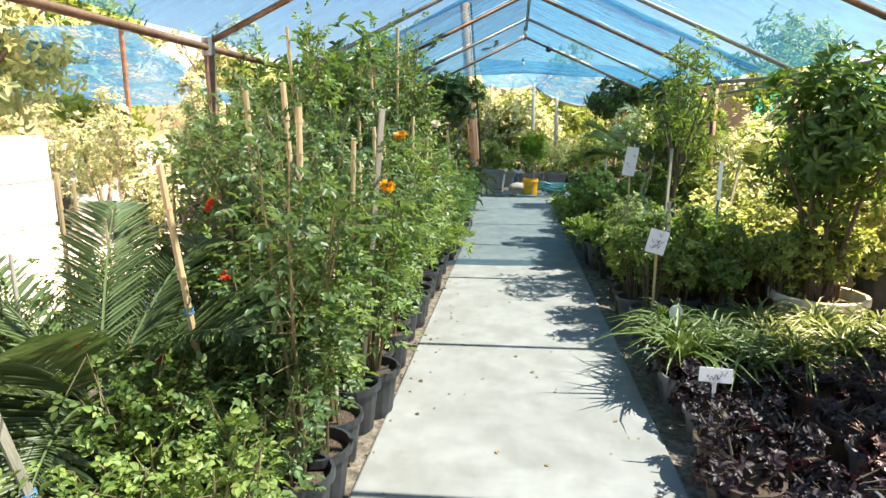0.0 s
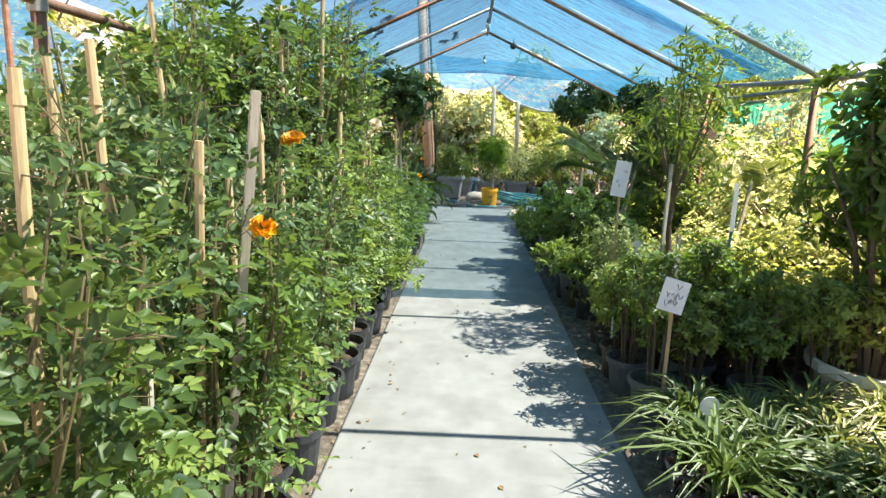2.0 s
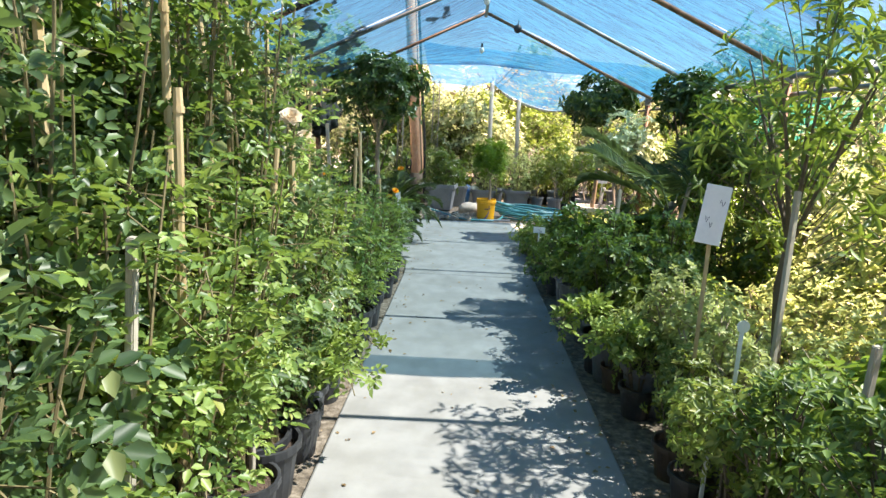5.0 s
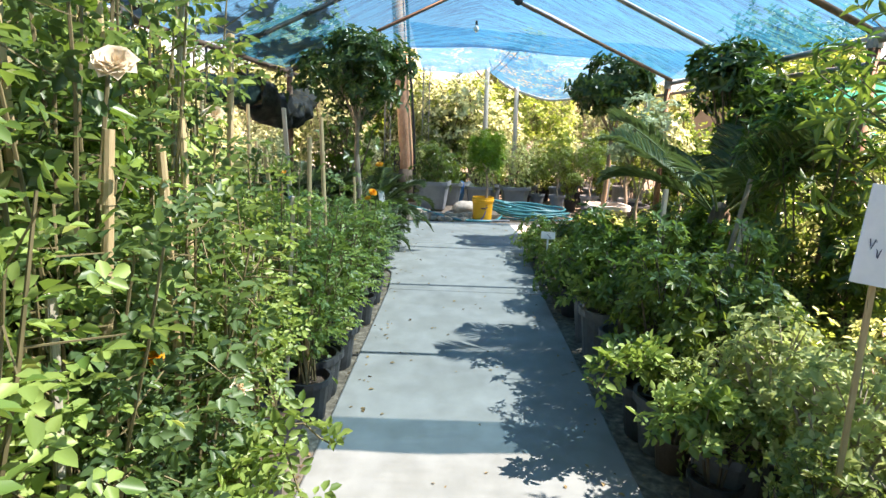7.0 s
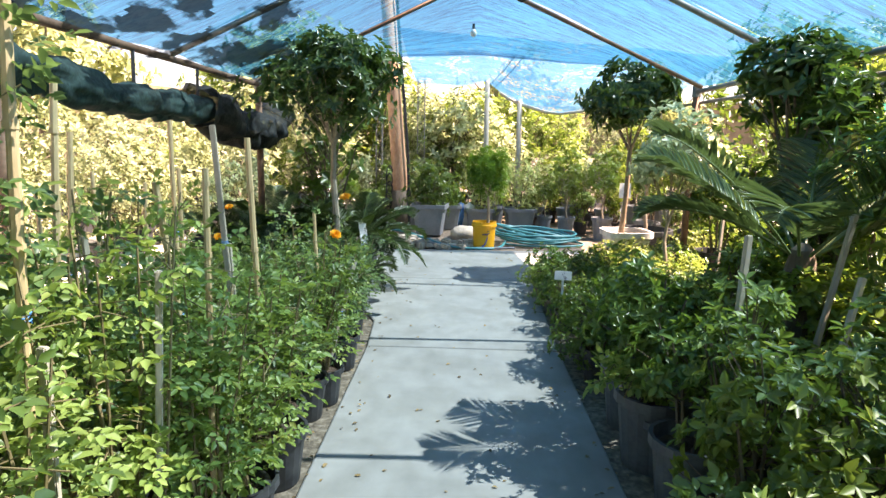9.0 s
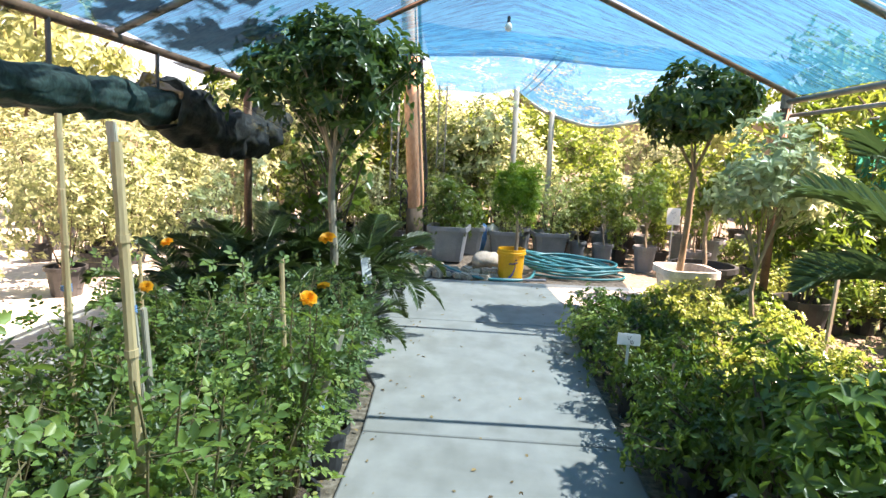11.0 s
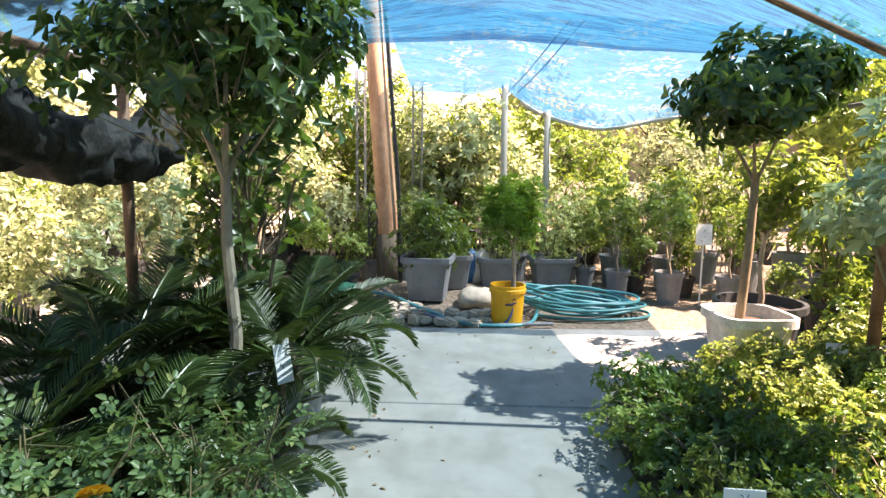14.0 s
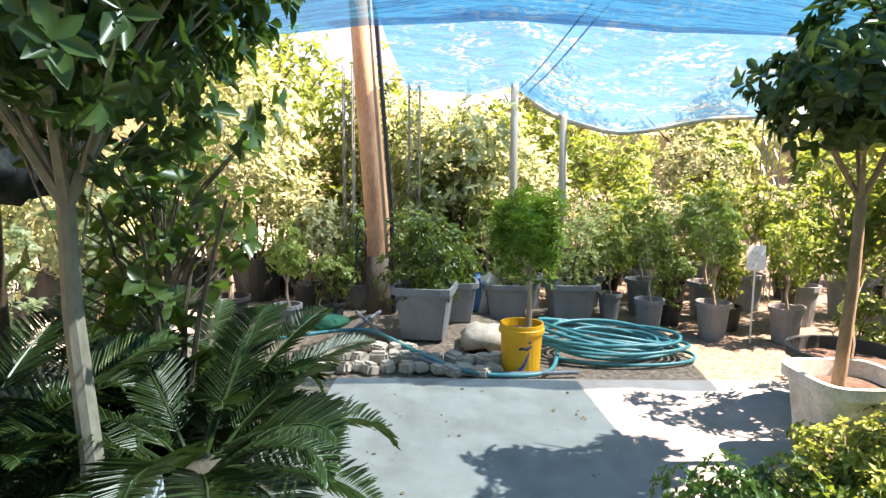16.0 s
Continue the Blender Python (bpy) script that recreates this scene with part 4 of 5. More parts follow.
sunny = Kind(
    # these first three wear leaf colours paled to look strongly sunlit
    potted_shrub("sunlit_shrub", "golden-leaved shrub, full sun put into its leaf colour", "shrub", 1.6, 0.55, 360, "golden", 101, 0.068, 0.45, 5, 16, r=0.17, ph=0.28, group="yard shrubs"),
    potted_shrub("sunlit_shrub", "yellow-green shrub, leaves coloured pale as in full sun", "shrub", 1.35, 0.55, 360, "yard", 102, 0.062, 0.45, 5, 16, r=0.17, ph=0.28, group="yard shrubs"),
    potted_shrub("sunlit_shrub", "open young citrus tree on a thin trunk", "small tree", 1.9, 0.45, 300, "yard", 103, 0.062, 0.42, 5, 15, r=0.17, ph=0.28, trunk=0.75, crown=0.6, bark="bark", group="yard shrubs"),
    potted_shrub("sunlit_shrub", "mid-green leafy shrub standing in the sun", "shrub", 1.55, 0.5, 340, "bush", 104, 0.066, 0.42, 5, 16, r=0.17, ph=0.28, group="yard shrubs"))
grey_shrub = Kind(
    potted_shrub("potted_citrus", "bushy green shrub in a square grey pot", "potted shrub", 1.24, 0.46, 430, "laurel", 111, 0.055, 0.42, 6, 18, pot="pot_grey", r=0.24, ph=0.44, square=0.8, r0=0.01),
    potted_shrub("potted_shrub", "slender shrub in a round grey pot", "potted shrub", 1.3, 0.30, 230, "bush", 112, 0.055, 0.40, 5, 16, pot="pot_grey", r=0.145, ph=0.34, trunk=0.55, crown=0.4, r0=0.006, bark="bark"),
    potted_shrub("potted_shrub", "green-grey shrub in a square grey pot", "potted shrub", 1.38, 0.48, 430, "twiggy", 113, 0.048, 0.42, 5, 20, pot="pot_grey", r=0.24, ph=0.40, square=0.8, r0=0.01))

# ---------------------------------------------------------------- beds on the -x side
for y in np.arange(-0.5, 3.3, 0.26):
    rose_tall.at(-0.79 + rng.uniform(-0.03, 0.02), y + rng.uniform(-0.04, 0.04), size=rng.uniform(0.86, 1.0))
for x, lo in ((-1.13, 0.5), (-1.5, 0.8), (-1.9, 1.2)):
    for y in np.arange(lo, 3.35, 0.38):
        rose_tall.at(x + rng.uniform(-0.06, 0.06), y + rng.uniform(-0.08, 0.08), size=rng.uniform(1.05, 1.25))
for x, lo in ((-0.82, 3.45), (-1.15, 3.6), (-1.5, 3.6), (-1.85, 3.5)):
    for y in np.arange(lo, 4.3, 0.33):
        rose_tall.at(x + rng.uniform(-0.05, 0.05), y, size=rng.uniform(0.8, 0.92))
for x, y, i, s in ((-1.02, 1.75, 0, 0.98), (-1.0, 2.25, 1, 1.0), (-1.0, 3.12, 2, 1.0), (-1.02, 3.5, 0, 0.95), (-1.38, 1.5, 1, 0.95),
                   (-1.4, 2.9, 1, 1.02), (-1.35, 3.4, 0, 1.02), (-1.3, 2.4, 2, 1.05), (-1.65, 3.6, 1, 0.95)):
    rose_climbing.at(x, y, i, s)
rose_climbing.at(-0.88, 2.62, 0, 1.0, turn=0.0)
for x, y, i, s in ((-1.40, 2.05, 0, 1.07), (-1.42, 2.75, 0, 1.08), (-1.8, 2.35, 0, 1.0), (-1.75, 3.2, 1, 1.02), (-2.1, 2.9, 0, 0.98)):
    laurel.at(x, y, i, s)
for x, y, i, s in ((-0.74, 0.46, 0, 1.03), (-1.15, 0.1, 1, 1.0), (-1.2, -0.7, 1, 0.85), (-1.5, 0.55, 1, 1.1), (-0.78, 2.9, 2, 0.9), (-0.8, 4.3, 3, 1.0),
                   (-0.76, 5.52, 0, 0.83), (-0.85, 6.05, 2, 0.9), (-1.0, 6.35, 1, 0.6), (-1.3, 0.9, 1, 1.2), (-1.5, 5.9, 0, 0.75)):
    rose_bloom.at(x, y, i, s, turn=0.0 if i == 0 else None)
for x in (-0.8, -1.12, -1.45, -1.8):
    for y in np.arange(4.35, 6.95 if x > -1 else 6.6, 0.34):
        rose_low.at(x + rng.uniform(-0.05, 0.05), y + rng.uniform(-0.07, 0.07), i=(0 if y > 5.5 else None), size=rng.uniform(0.8, 1.0) * (1.0 if x > -1.7 else 0.9))
for x in (-0.85, -1.15, -1.5, -1.85):
    for y in np.arange(-2.0, 0.5 if x < -1 else -0.5, 0.36):
        if x < -1.3 and -1.0 < y < 0.3:
            continue
        rose_low.at(x + rng.uniform(-0.05, 0.05), y + rng.uniform(-0.08, 0.08), i=(2 if y < -0.3 and rng.random() < 0.8 else 0), size=rng.uniform(0.68, 0.85))
date_palm = feather_palm("young_date_palm", "young date palm with arching grey-green fronds", "palm", 20, 1.1, 0.26, 54, "palm", 201, 0.013, 0.36, 0.07, ("pot", 0.17, 0.28), (0.25, 1.15), 1.2)
settle_first(date_palm, -1.66, -0.30, size=1.0, turn=40)
for x in (-2.2, -2.55):
    for y in np.arange(-1.4, 2.2, 0.42):
        rose_low.at(x + rng.uniform(-0.06, 0.06), y + rng.uniform(-0.1, 0.1), size=rng.uniform(0.7, 0.9))

# sago palms and the standard tree near the far end
sago = Kind(
    feather_palm("sago_palm", "large dark sago palm with stiff arching fronds", "cycad", 26, 0.85, 0.15, 60, "cycad", 211, 0.009, 0.42, 0.12, ("pot", 0.2, 0.3), (0.05, 1.25), 1.25),
    feather_palm("sago_palm", "small sago palm with curling fronds in a grey pot", "cycad", 14, 0.55, 0.10, 44, "cycad", 212, 0.008, 0.30, 0.07, ("pot_worn", 0.14, 0.26), (0.2, 1.2), 1.35))
sago.protos.append(feather_palm("sago_palm", "sago palm with long fronds in a tall grey pot", "cycad", 22, 0.8, 0.15, 58, "cycad", 213, 0.009, 0.52, 0.1, ("pot_grey", 0.19, 0.42), (0.05, 1.15), 1.3))
for x, y, i, s in ((-0.98, 7.95, 2, 0.95), (-1.2, 8.55, 0, 0.88), (-1.72, 6.95, 0, 0.9), (-1.35, 7.0, 1, 1.1), (-1.75, 7.75, 0, 1.0), (-1.95, 8.6, 0, 1.0), (-1.45, 8.95, 0, 0.85), (-0.93, 7.15, 1, 1.0), (-1.45, 7.35, 1, 1.1)):
    sago.at(x, y, i, s)
standard = potted_shrub("standard_tree", "standard tree with a full crown of glossy leaves", "tree", 2.30, 0.72, 900, "dark", 221, 0.072, 0.5, 6, 32,
                        r=0.2, ph=0.32, trunk=1.36, crown=0.45, r0=0.011, bark="bark", stems=6)
settle_first(standard, -1.13, 7.62)
lobed = potted_shrub("broad_leaved_tree", "slender young tree with broad drooping leaves", "tree", 1.6, 0.46, 100, "laurel", 222, 0.085, 0.78, 4, 22, r=0.17, ph=0.3,
                     crown=0.55, r0=0.016, bark="bark_dark", stems=5)
settle_first(lobed, -1.40, 8.62, size=1.05)

# free-standing stakes among the roses
stakes_left = ((-0.79, 0.36, 1.55, "lath", 3, 5), (-1.05, -0.45, 1.35, "bamboo", -2, -6), (-1.48, 5.44, 1.52, "bamboo", 0, 0), (-1.12, 5.32, 1.5, "lath", 2, -3),
               (-0.80, 5.6, 0.82, "lath", 4, 14), (-1.0, 2.9, 1.85, "bamboo", -2, -4), (-0.92, 2.3, 1.5, "bamboo", 2, 1), (-1.3, 2.1, 2.0, "lath", -3, -7), (-1.2, 1.3, 1.7, "bamboo", 2, -5),
               (-0.95, 3.6, 1.7, "bamboo", 0, 2), (-1.05, 3.2, 1.9, "lath", 2, 6), (-1.6, 4.7, 1.45, "bamboo", 2, 3), (-0.98, 4.6, 1.3, "bamboo", -2, -8), 
               (-1.3, -0.9, 0.8, "lath", 5, -12), (-0.78, 1.1, 0.95, "bamboo", 2, 2), (-1.35, 4.25, 1.6, "bamboo", 0, 4))
for x, y, h, kind, a, b in stakes_left:
    s = thing("plant_stake", "dry bamboo cane stuck between the pots" if kind == "bamboo" else "weathered wooden lath stuck between the pots", "stake", "plant stakes", pose(x, y, GZ - 0.04, a, b, rng.uniform(0, 90)))
    ob = new("shaft", stake_mesh(h, kind))
    ob.parent = s
    part("twine_tie", tube([(0.016 * math.cos(a), 0.016 * math.sin(a), h * 0.62 + 0.0012 * a) for a in np.linspace(0, 19, 40)], 0.002, 0.002, 4), M["plastic_blue"], s)

# ---------------------------------------------------------------- beds on the +x side
for x in (0.82, 1.1, 1.4, 1.72, 2.02):
    for y in np.arange(-2.1, 0.62, 0.30):
        purple.at(x + rng.uniform(-0.04, 0.04), y + rng.uniform(-0.05, 0.05), size=rng.uniform(0.85, 1.1))
for x in (0.86, 1.12, 1.4):
    for y in np.arange(0.75, 1.55, 0.27):
        strap.at(x + rng.uniform(-0.04, 0.04), y + rng.uniform(-0.05, 0.05), size=rng.uniform(0.9, 1.1))
for x in (0.85, 1.12, 1.42, 1.75, 2.05):
    for y in np.arange(1.75, 3.95, 0.29):
        if x < 0.9 and y > 3.0 and rng.random() < 0.2:
            continue
        if 0.9 < x < 1.95 and 2.85 < y:
            twiggy.at(x + rng.uniform(-0.05, 0.05), y + rng.uniform(-0.06, 0.06), size=rng.uniform(0.9, 1.12))
            continue
        green_bush.at(x + rng.uniform(-0.04, 0.04), y + rng.uniform(-0.06, 0.06), i=(2 if x > 1.7 else int(rng.integers(2, 4)) if y > 2.3 and rng.random() < 0.75 else None),
                      size=rng.uniform(0.78, 0.95) * (1.2 if x > 1.7 else 0.82 if y > 2.4 else 1.0 if x < 1.0 else 1.1))
for x in (0.86, 1.15):
    for y in np.arange(4.05, 5.8, 0.3):
        if x < 1 and 4.45 < y < 5.55:
            continue
        green_bush.at(x + rng.uniform(-0.04, 0.04), y + rng.uniform(-0.06, 0.06), i=(int(rng.integers(0, 2)) if x < 1 else int(rng.integers(1, 4))), size=rng.uniform(0.85, 1.05) * (1.1 if x > 1 else 1.0))
for x in (1.48, 1.8):
    for y in np.arange(4.2, 5.9, 0.36):
        green_bush.at(x + rng.uniform(-0.04, 0.04), y, i=int(rng.integers(2, 4)), size=rng.uniform(0.75, 0.95))
edge_bush = Kind(potted_shrub("edge_bush", "dark leafy bush in a big worn grey pot", "bush", 1.0, 0.27, 240, "laurel", 67, 0.05, 0.46, 5, 15, pot="pot_worn", r=0.155, ph=0.34, crown=0.30, stems=7, group="bushes in big pots"))
for x, y, s in ((0.86, 4.62, 0.92), (0.83, 4.98, 1.0), (0.85, 5.36, 0.95)):
    edge_bush.at(x, y, 0, s)
bright_bush = Kind(potted_shrub("bright_bush", "bright green glossy-leaved bush in a black pot", "bush", 0.95, 0.33, 330, "bright", 68, 0.062, 0.48, 6, 18, r=0.15, ph=0.26, crown=0.36, stems=8))
for x, y, s in ((1.55, 5.6, 0.95), (1.62, 5.2, 0.95), (1.85, 5.9, 1.05), (1.3, 2.2, 0.9)):
    bright_bush.at(x, y, 0, s)
for x, y, s in ((2.2, 2.5, 1.5), (2.5, 3.0, 1.75), (2.25, 3.5, 1.6), (2.6, 3.75, 1.8), (2.35, 4.15, 1.7), (2.75, 2.4, 1.8), (2.3, 5.1, 1.5)):
    twiggy.at(x, y, None, s)
for x, y in ((1.72, 0.95), (1.75, 1.28), (2.05, 1.0), (2.08, 1.3)):
    strap.at(x, y, size=1.0)
for x, y, s in ((1.95, 4.4, 0.85), (2.1, 5.9, 1.0)):
    dark_bush.at(x, y, size=s)
for x in (0.84, 1.12, 1.42, 1.74, 2.05):
    for y in np.arange(5.95, 8.2 if x < 1.3 else 8.62, 0.28):
        # mostly the darker kind before y 6.9: shade set by leaf colour
        cover.at(x + rng.uniform(-0.07, 0.07), y + rng.uniform(-0.09, 0.09), i=int(rng.random() < (0.92 if y < 6.9 else 0.55)), size=rng.uniform(0.78, 1.12), tall=rng.uniform(0.75, 1.25))
for x, y in ((1.42, 8.5), (1.72, 8.55), (2.05, 8.68), (1.58, 8.3), (1.9, 8.42), (2.3, 8.6), (1.58, 8.74), (1.84, 8.76), (2.2, 8.85)):
    cover.at(x, y, 0, 1.0)
for y in np.arange(1.0, 8.2, 0.75):
    sunny.at(2.85 + rng.uniform(-0.1, 0.2), y, size=rng.uniform(0.75, 0.9) * (0.62 if y > 3.6 else 1.0))
    if int(y * 10) % 4 == 0:
        sunny.at(3.4 + rng.uniform(-0.1, 0.2), y + 0.3, size=rng.uniform(0.85, 1.05))
open_tree = potted_shrub("open_young_tree", "tall open young tree with narrow leaves", "small tree", 2.2, 0.52, 180, "bush", 231, 0.075, 0.26, 6, 16, r=0.18, ph=0.3, trunk=0.95, crown=0.68, r0=0.008, bark="bark_dark", stems=7)
settle_first(open_tree, 1.36, 3.15, size=1.05)
laurel.at(1.80, 4.70, 1, 1.0)
laurel.at(2.0, 5.6, 1, 0.95)
round_tree = potted_shrub("round_headed_tree", "dark round-headed tree in a black tub", "tree", 2.25, 0.5, 420, "dark", 232, 0.085, 0.42, 6, 13, r=0.22, ph=0.36, trunk=1.1, crown=0.58, r0=0.01, bark="bark_dark")
settle_first(round_tree, 1.95, 6.15)
urn_tree = potted_shrub("potted_laurel", "big dark laurel in a wide cream urn", "potted shrub", 1.95, 0.54, 640, "laurel", 233, 0.088, 0.36, 6, 26, pot="cream", r=0.27, ph=0.36, r0=0.018, crown=0.70, stems=7)
settle_first(urn_tree, 1.95, 1.75)
laurel.at(2.2, 0.5, 0, 0.98)
arching_palm = feather_palm("arching_date_palm", "date palm with long arching fronds over the bed", "palm", 10, 1.05, 0.24, 54, "palm", 241, 0.014, 0.92, 0.06, ("pot", 0.2, 0.32), (0.75, 1.35), 1.25)
settle_first(arching_palm, 1.55, 5.25, turn=170)
variegated = potted_shrub("variegated_tree", "small tree with pale variegated leaves", "small tree", 1.74, 0.44, 360, "pale", 242, 0.078, 0.46, 5, 20, r=0.17, ph=0.28, trunk=0.75, crown=0.45, r0=0.007, bark="bark")
settle_first(variegated, 1.74, 7.62)

side_palm = feather_palm("side_date_palm", "date palm with grey-green fronds among sunlit shrubs", "palm", 13, 1.15, 0.26, 50, "palm", 243, 0.015, 0.55, 0.07, ("pot", 0.2, 0.32), (0.5, 1.4), 1.2)
settle_first(side_palm, 2.85, 4.45, turn=75)
for x, y, s in ((2.75, 5.4, 0.95), (3.3, 5.9, 1.1), (3.1, 6.8, 1.0), (3.8, 6.4, 1.15), (3.6, 4.9, 1.0), (4.2, 5.6, 1.1), (4.4, 7.4, 1.2), (4.3, 8.6, 1.2), (3.2, 3.6, 0.9), (4.0, 3.9, 1.0), (3.7, 7.9, 1.1)):
    sunny.at(x, y, None, s)
bowl = thing("wide_black_pot", "wide low black pot between purple-leaved plants", "pot", m=pose(1.62, 0.66, GZ))
potted(bowl, "pot", 0.17, 0.26)
white_tree = thing("white_pot_tree", "dark-leaved tree in a chalky white square planter", "potted tree", m=pose(1.82, 9.15, 0.0, 0, 0, 4))
b, s = pot_shapes(0.235, 0.47, 0.3, 64)
part("planter", b, M["white_paint"], white_tree, "rounded square white planter")
part("soil", s, M["soil"], white_tree)
q = np.random.default_rng(251)
p, d = lumpy(560, 0.58, 0.54, 0.44, 15, q)
part("crown", whorls(p + np.array([-0.08, -0.1, 1.86]), d + np.array([0, 0, 0.2]), 0.095, 6, 0.46, 1.0, q), LEAF["dark"], white_tree)
limbs = [tube([(-0.06, 0, 0.38), (-0.03, 0.0, 0.9), (-0.02, 0.01, 1.36)], 0.032, 0.024, 10, False)]
for a in np.arange(0, 6.2, 1.05):
    limbs.append(tube([(-0.02, 0.01, 1.33 - 0.06 * math.sin(3 * a)), (-0.05 + 0.12 * math.cos(a), 0.12 * math.sin(a), 1.56), (-0.08 + 0.3 * math.cos(a), 0.3 * math.sin(a), 1.95)], 0.014, 0.005, 7, False))
part("trunk", add(*limbs), M["bark_brown"], white_tree, smooth=True)
tub_tree = potted_shrub("tub_tree", "young tree in a wide black tub", "potted tree", 1.7, 0.4, 260, "bush", 252, 0.075, 0.42, 5, 11, r=0.3, ph=0.4, trunk=0.85, crown=0.5, r0=0.009, bark="bark")
settle_first(tub_tree, 2.22, 9.82, size=1.05)


def sign(x, y, z, w, h, tilt, label, round_tag=False, post=None, face=0.0, strokes=0):
    """Name board on a stick; handwriting shown as short ink strokes."""
    t = thing("plant_sign", label, "plant sign", "plant signs", pose(x, y, GZ, 0, 0, face))
    if round_tag:
        board = lathe([(w / 2, -0.002), (w / 2, 0.002)], 20)
        board = moved(board, pose(0, 0, z - GZ, 90, 0, 0))
    else:
        board = moved(box(-w / 2, w / 2, -0.002, 0.002, -h / 2, h / 2, 0.0012), pose(0, 0, z - GZ, -8, tilt, 0))
    bo = part("board", board, M["board"], t)
    part("stick", moved(box(-0.008, 0.008, 0.003, 0.011, -0.04, z - GZ - (h * 0.3), 0.002), pose(0, 0, 0, 0, 0, 0)), M[post or "board"], t)
    for i in range(strokes):
        c = (rng.uniform(-0.25, 0.25) * w, rng.uniform(-0.3, 0.3) * h)
        ln = rng.uniform(0.1, 0.25) * w
        st = [(c[0] + ln * (u - 0.5), -0.0045, c[1] + 0.012 * math.sin(u * 7 + i)) for u in np.linspace(0, 1, 6)]
        part("ink_stroke", moved(tube(st, 0.0013, 0.001, 4), pose(0, 0, z - GZ, -8, tilt, 0)), M["ink"], bo)
    return t


sign(0.92, 2.92, 1.13, 0.10, 0.24, 8, "tall white name card on a wooden stick", post="bamboo", face=-8, strokes=3)
sign(0.845, 1.48, 0.71, 0.115, 0.15, 14, "white handwritten name card on a stick", post="bamboo", face=-6, strokes=9)
sign(0.865, 1.02, 0.40, 0.075, 0.075, 0, "round white plastic plant tag", True)
sign(0.80, 0.13, 0.40, 0.135, 0.062, 3, "white plastic plant label on a white stem", strokes=4)
sign(0.73, 6.80, 0.44, 0.125, 0.065, 2, "pale plastic plant label with dark dots", strokes=3)
sign(-0.85, 7.45, 0.62, 0.07, 0.20, -4, "narrow white name card on a rusty stick", post="rust", face=40, strokes=2)
sign(2.40, 11.45, 0.75, 0.17, 0.22, 0, "white name card between grey pots", strokes=5)
sign(2.12, 8.65, 0.37, 0.13, 0.065, 0, "white plastic plant label", strokes=3)
sign(0.86, 2.55, 0.42, 0.06, 0.06, 0, "round white plastic plant tag", True)
sign(1.02, 2.75, 0.72, 0.05, 0.05, 0, "small round white plant tag", True)
sign(1.55, 2.6, 1.0, 0.03, 0.30, 3, "narrow blue plastic strip on a cane", post="plastic_blue")
sign(-0.92, 0.2, 0.5, 0.07, 0.06, 0, "round white plastic plant tag", True)
for x, y, h, a, b in ((0.92, 4.53, 1.14, 0, 2), (1.05, 2.1, 0.95, 2, -1), (1.25, 4.6, 1.0, 3, 8), (1.2, 2.83, 1.3, -4, 4), (1.7, 3.1, 1.2, 2, 8), (1.35, 4.9, 1.2, 2, 10), (2.0, 7.2, 1.0, 0, 2)):
    s = thing("plant_stake", "weathered wooden lath among the bushes", "stake", "plant stakes", pose(x, y, GZ - 0.04, a, b, 20))
    ob = new("shaft", stake_mesh(h, "lath"))
    ob.parent = s

# ---------------------------------------------------------------- far end: bucket, hose, pots, stones
bucket = thing("yellow_bucket", "yellow plastic paint bucket reused as a planter", "bucket", m=pose(0.29, 10.52, 0.0))
part("pail", lathe([(0.135, 0), (0.14, 0.01), (0.155, 0.29), (0.17, 0.295), (0.17, 0.325), (0.163, 0.33), (0.163, 0.36), (0.152, 0.36), (0.148, 0.30)], 28), M["yellow"], bucket, smooth=False)
part("soil", lathe([(0.15, 0.30), (0.08, 0.315), (0.02, 0.32)], 20), M["soil"], bucket)
for k, (a0, a1, z, r) in enumerate(((-1.15, -0.75, 0.21, 0.010), (-0.95, -0.80, 0.235, 0.008), (-1.4, -1.2, 0.20, 0.010), (-1.25, -0.95, 0.185, 0.006))):
    part("printed_mark", tube([(0.152 * math.cos(a), 0.152 * math.sin(a), z + 0.012 * math.sin(5 * a + k)) for a in np.linspace(a0 - 0.35, a1 - 0.35, 8)], r, r * 0.7, 6), M["ink"], bucket, "dark printed lettering, unreadable")
part("printed_swoosh", tube([(0.147 * math.cos(a), 0.147 * math.sin(a), 0.04 + 0.13 * u ** 2) for a, u in zip(np.linspace(-1.75, -1.25, 10), np.linspace(0, 1, 10))], 0.013, 0.005, 6), M["blue_ink"], bucket, "blue printed swoosh")
part("trunk", add(tube([(0.05, 0, 0.29), (0.055, 0.01, 0.55), (0.04, 0, 0.72)], 0.022, 0.016, 8), *[tube([(0.04, 0, 0.7), (0.04 + 0.15 * math.cos(a), 0.15 * math.sin(a), 1.0)], 0.01, 0.004, 5) for a in (0, 1.3, 2.6, 3.9, 5.2)]), M["bark"], bucket)
q = np.random.default_rng(261)
p, d = lumpy(1150, 0.29, 0.29, 0.40, 30, q)
part("crown", whorls(p + np.array([0.04, 0, 1.02]), d * 0.6 + np.array([0, 0, 0.9]), 0.05, 6, 0.22, 0.7, q), LEAF["cypress"], bucket, "bright green conifer crown")

hose = thing("coiled_hose", "heap of turquoise garden hose lying in coils", "garden hose")
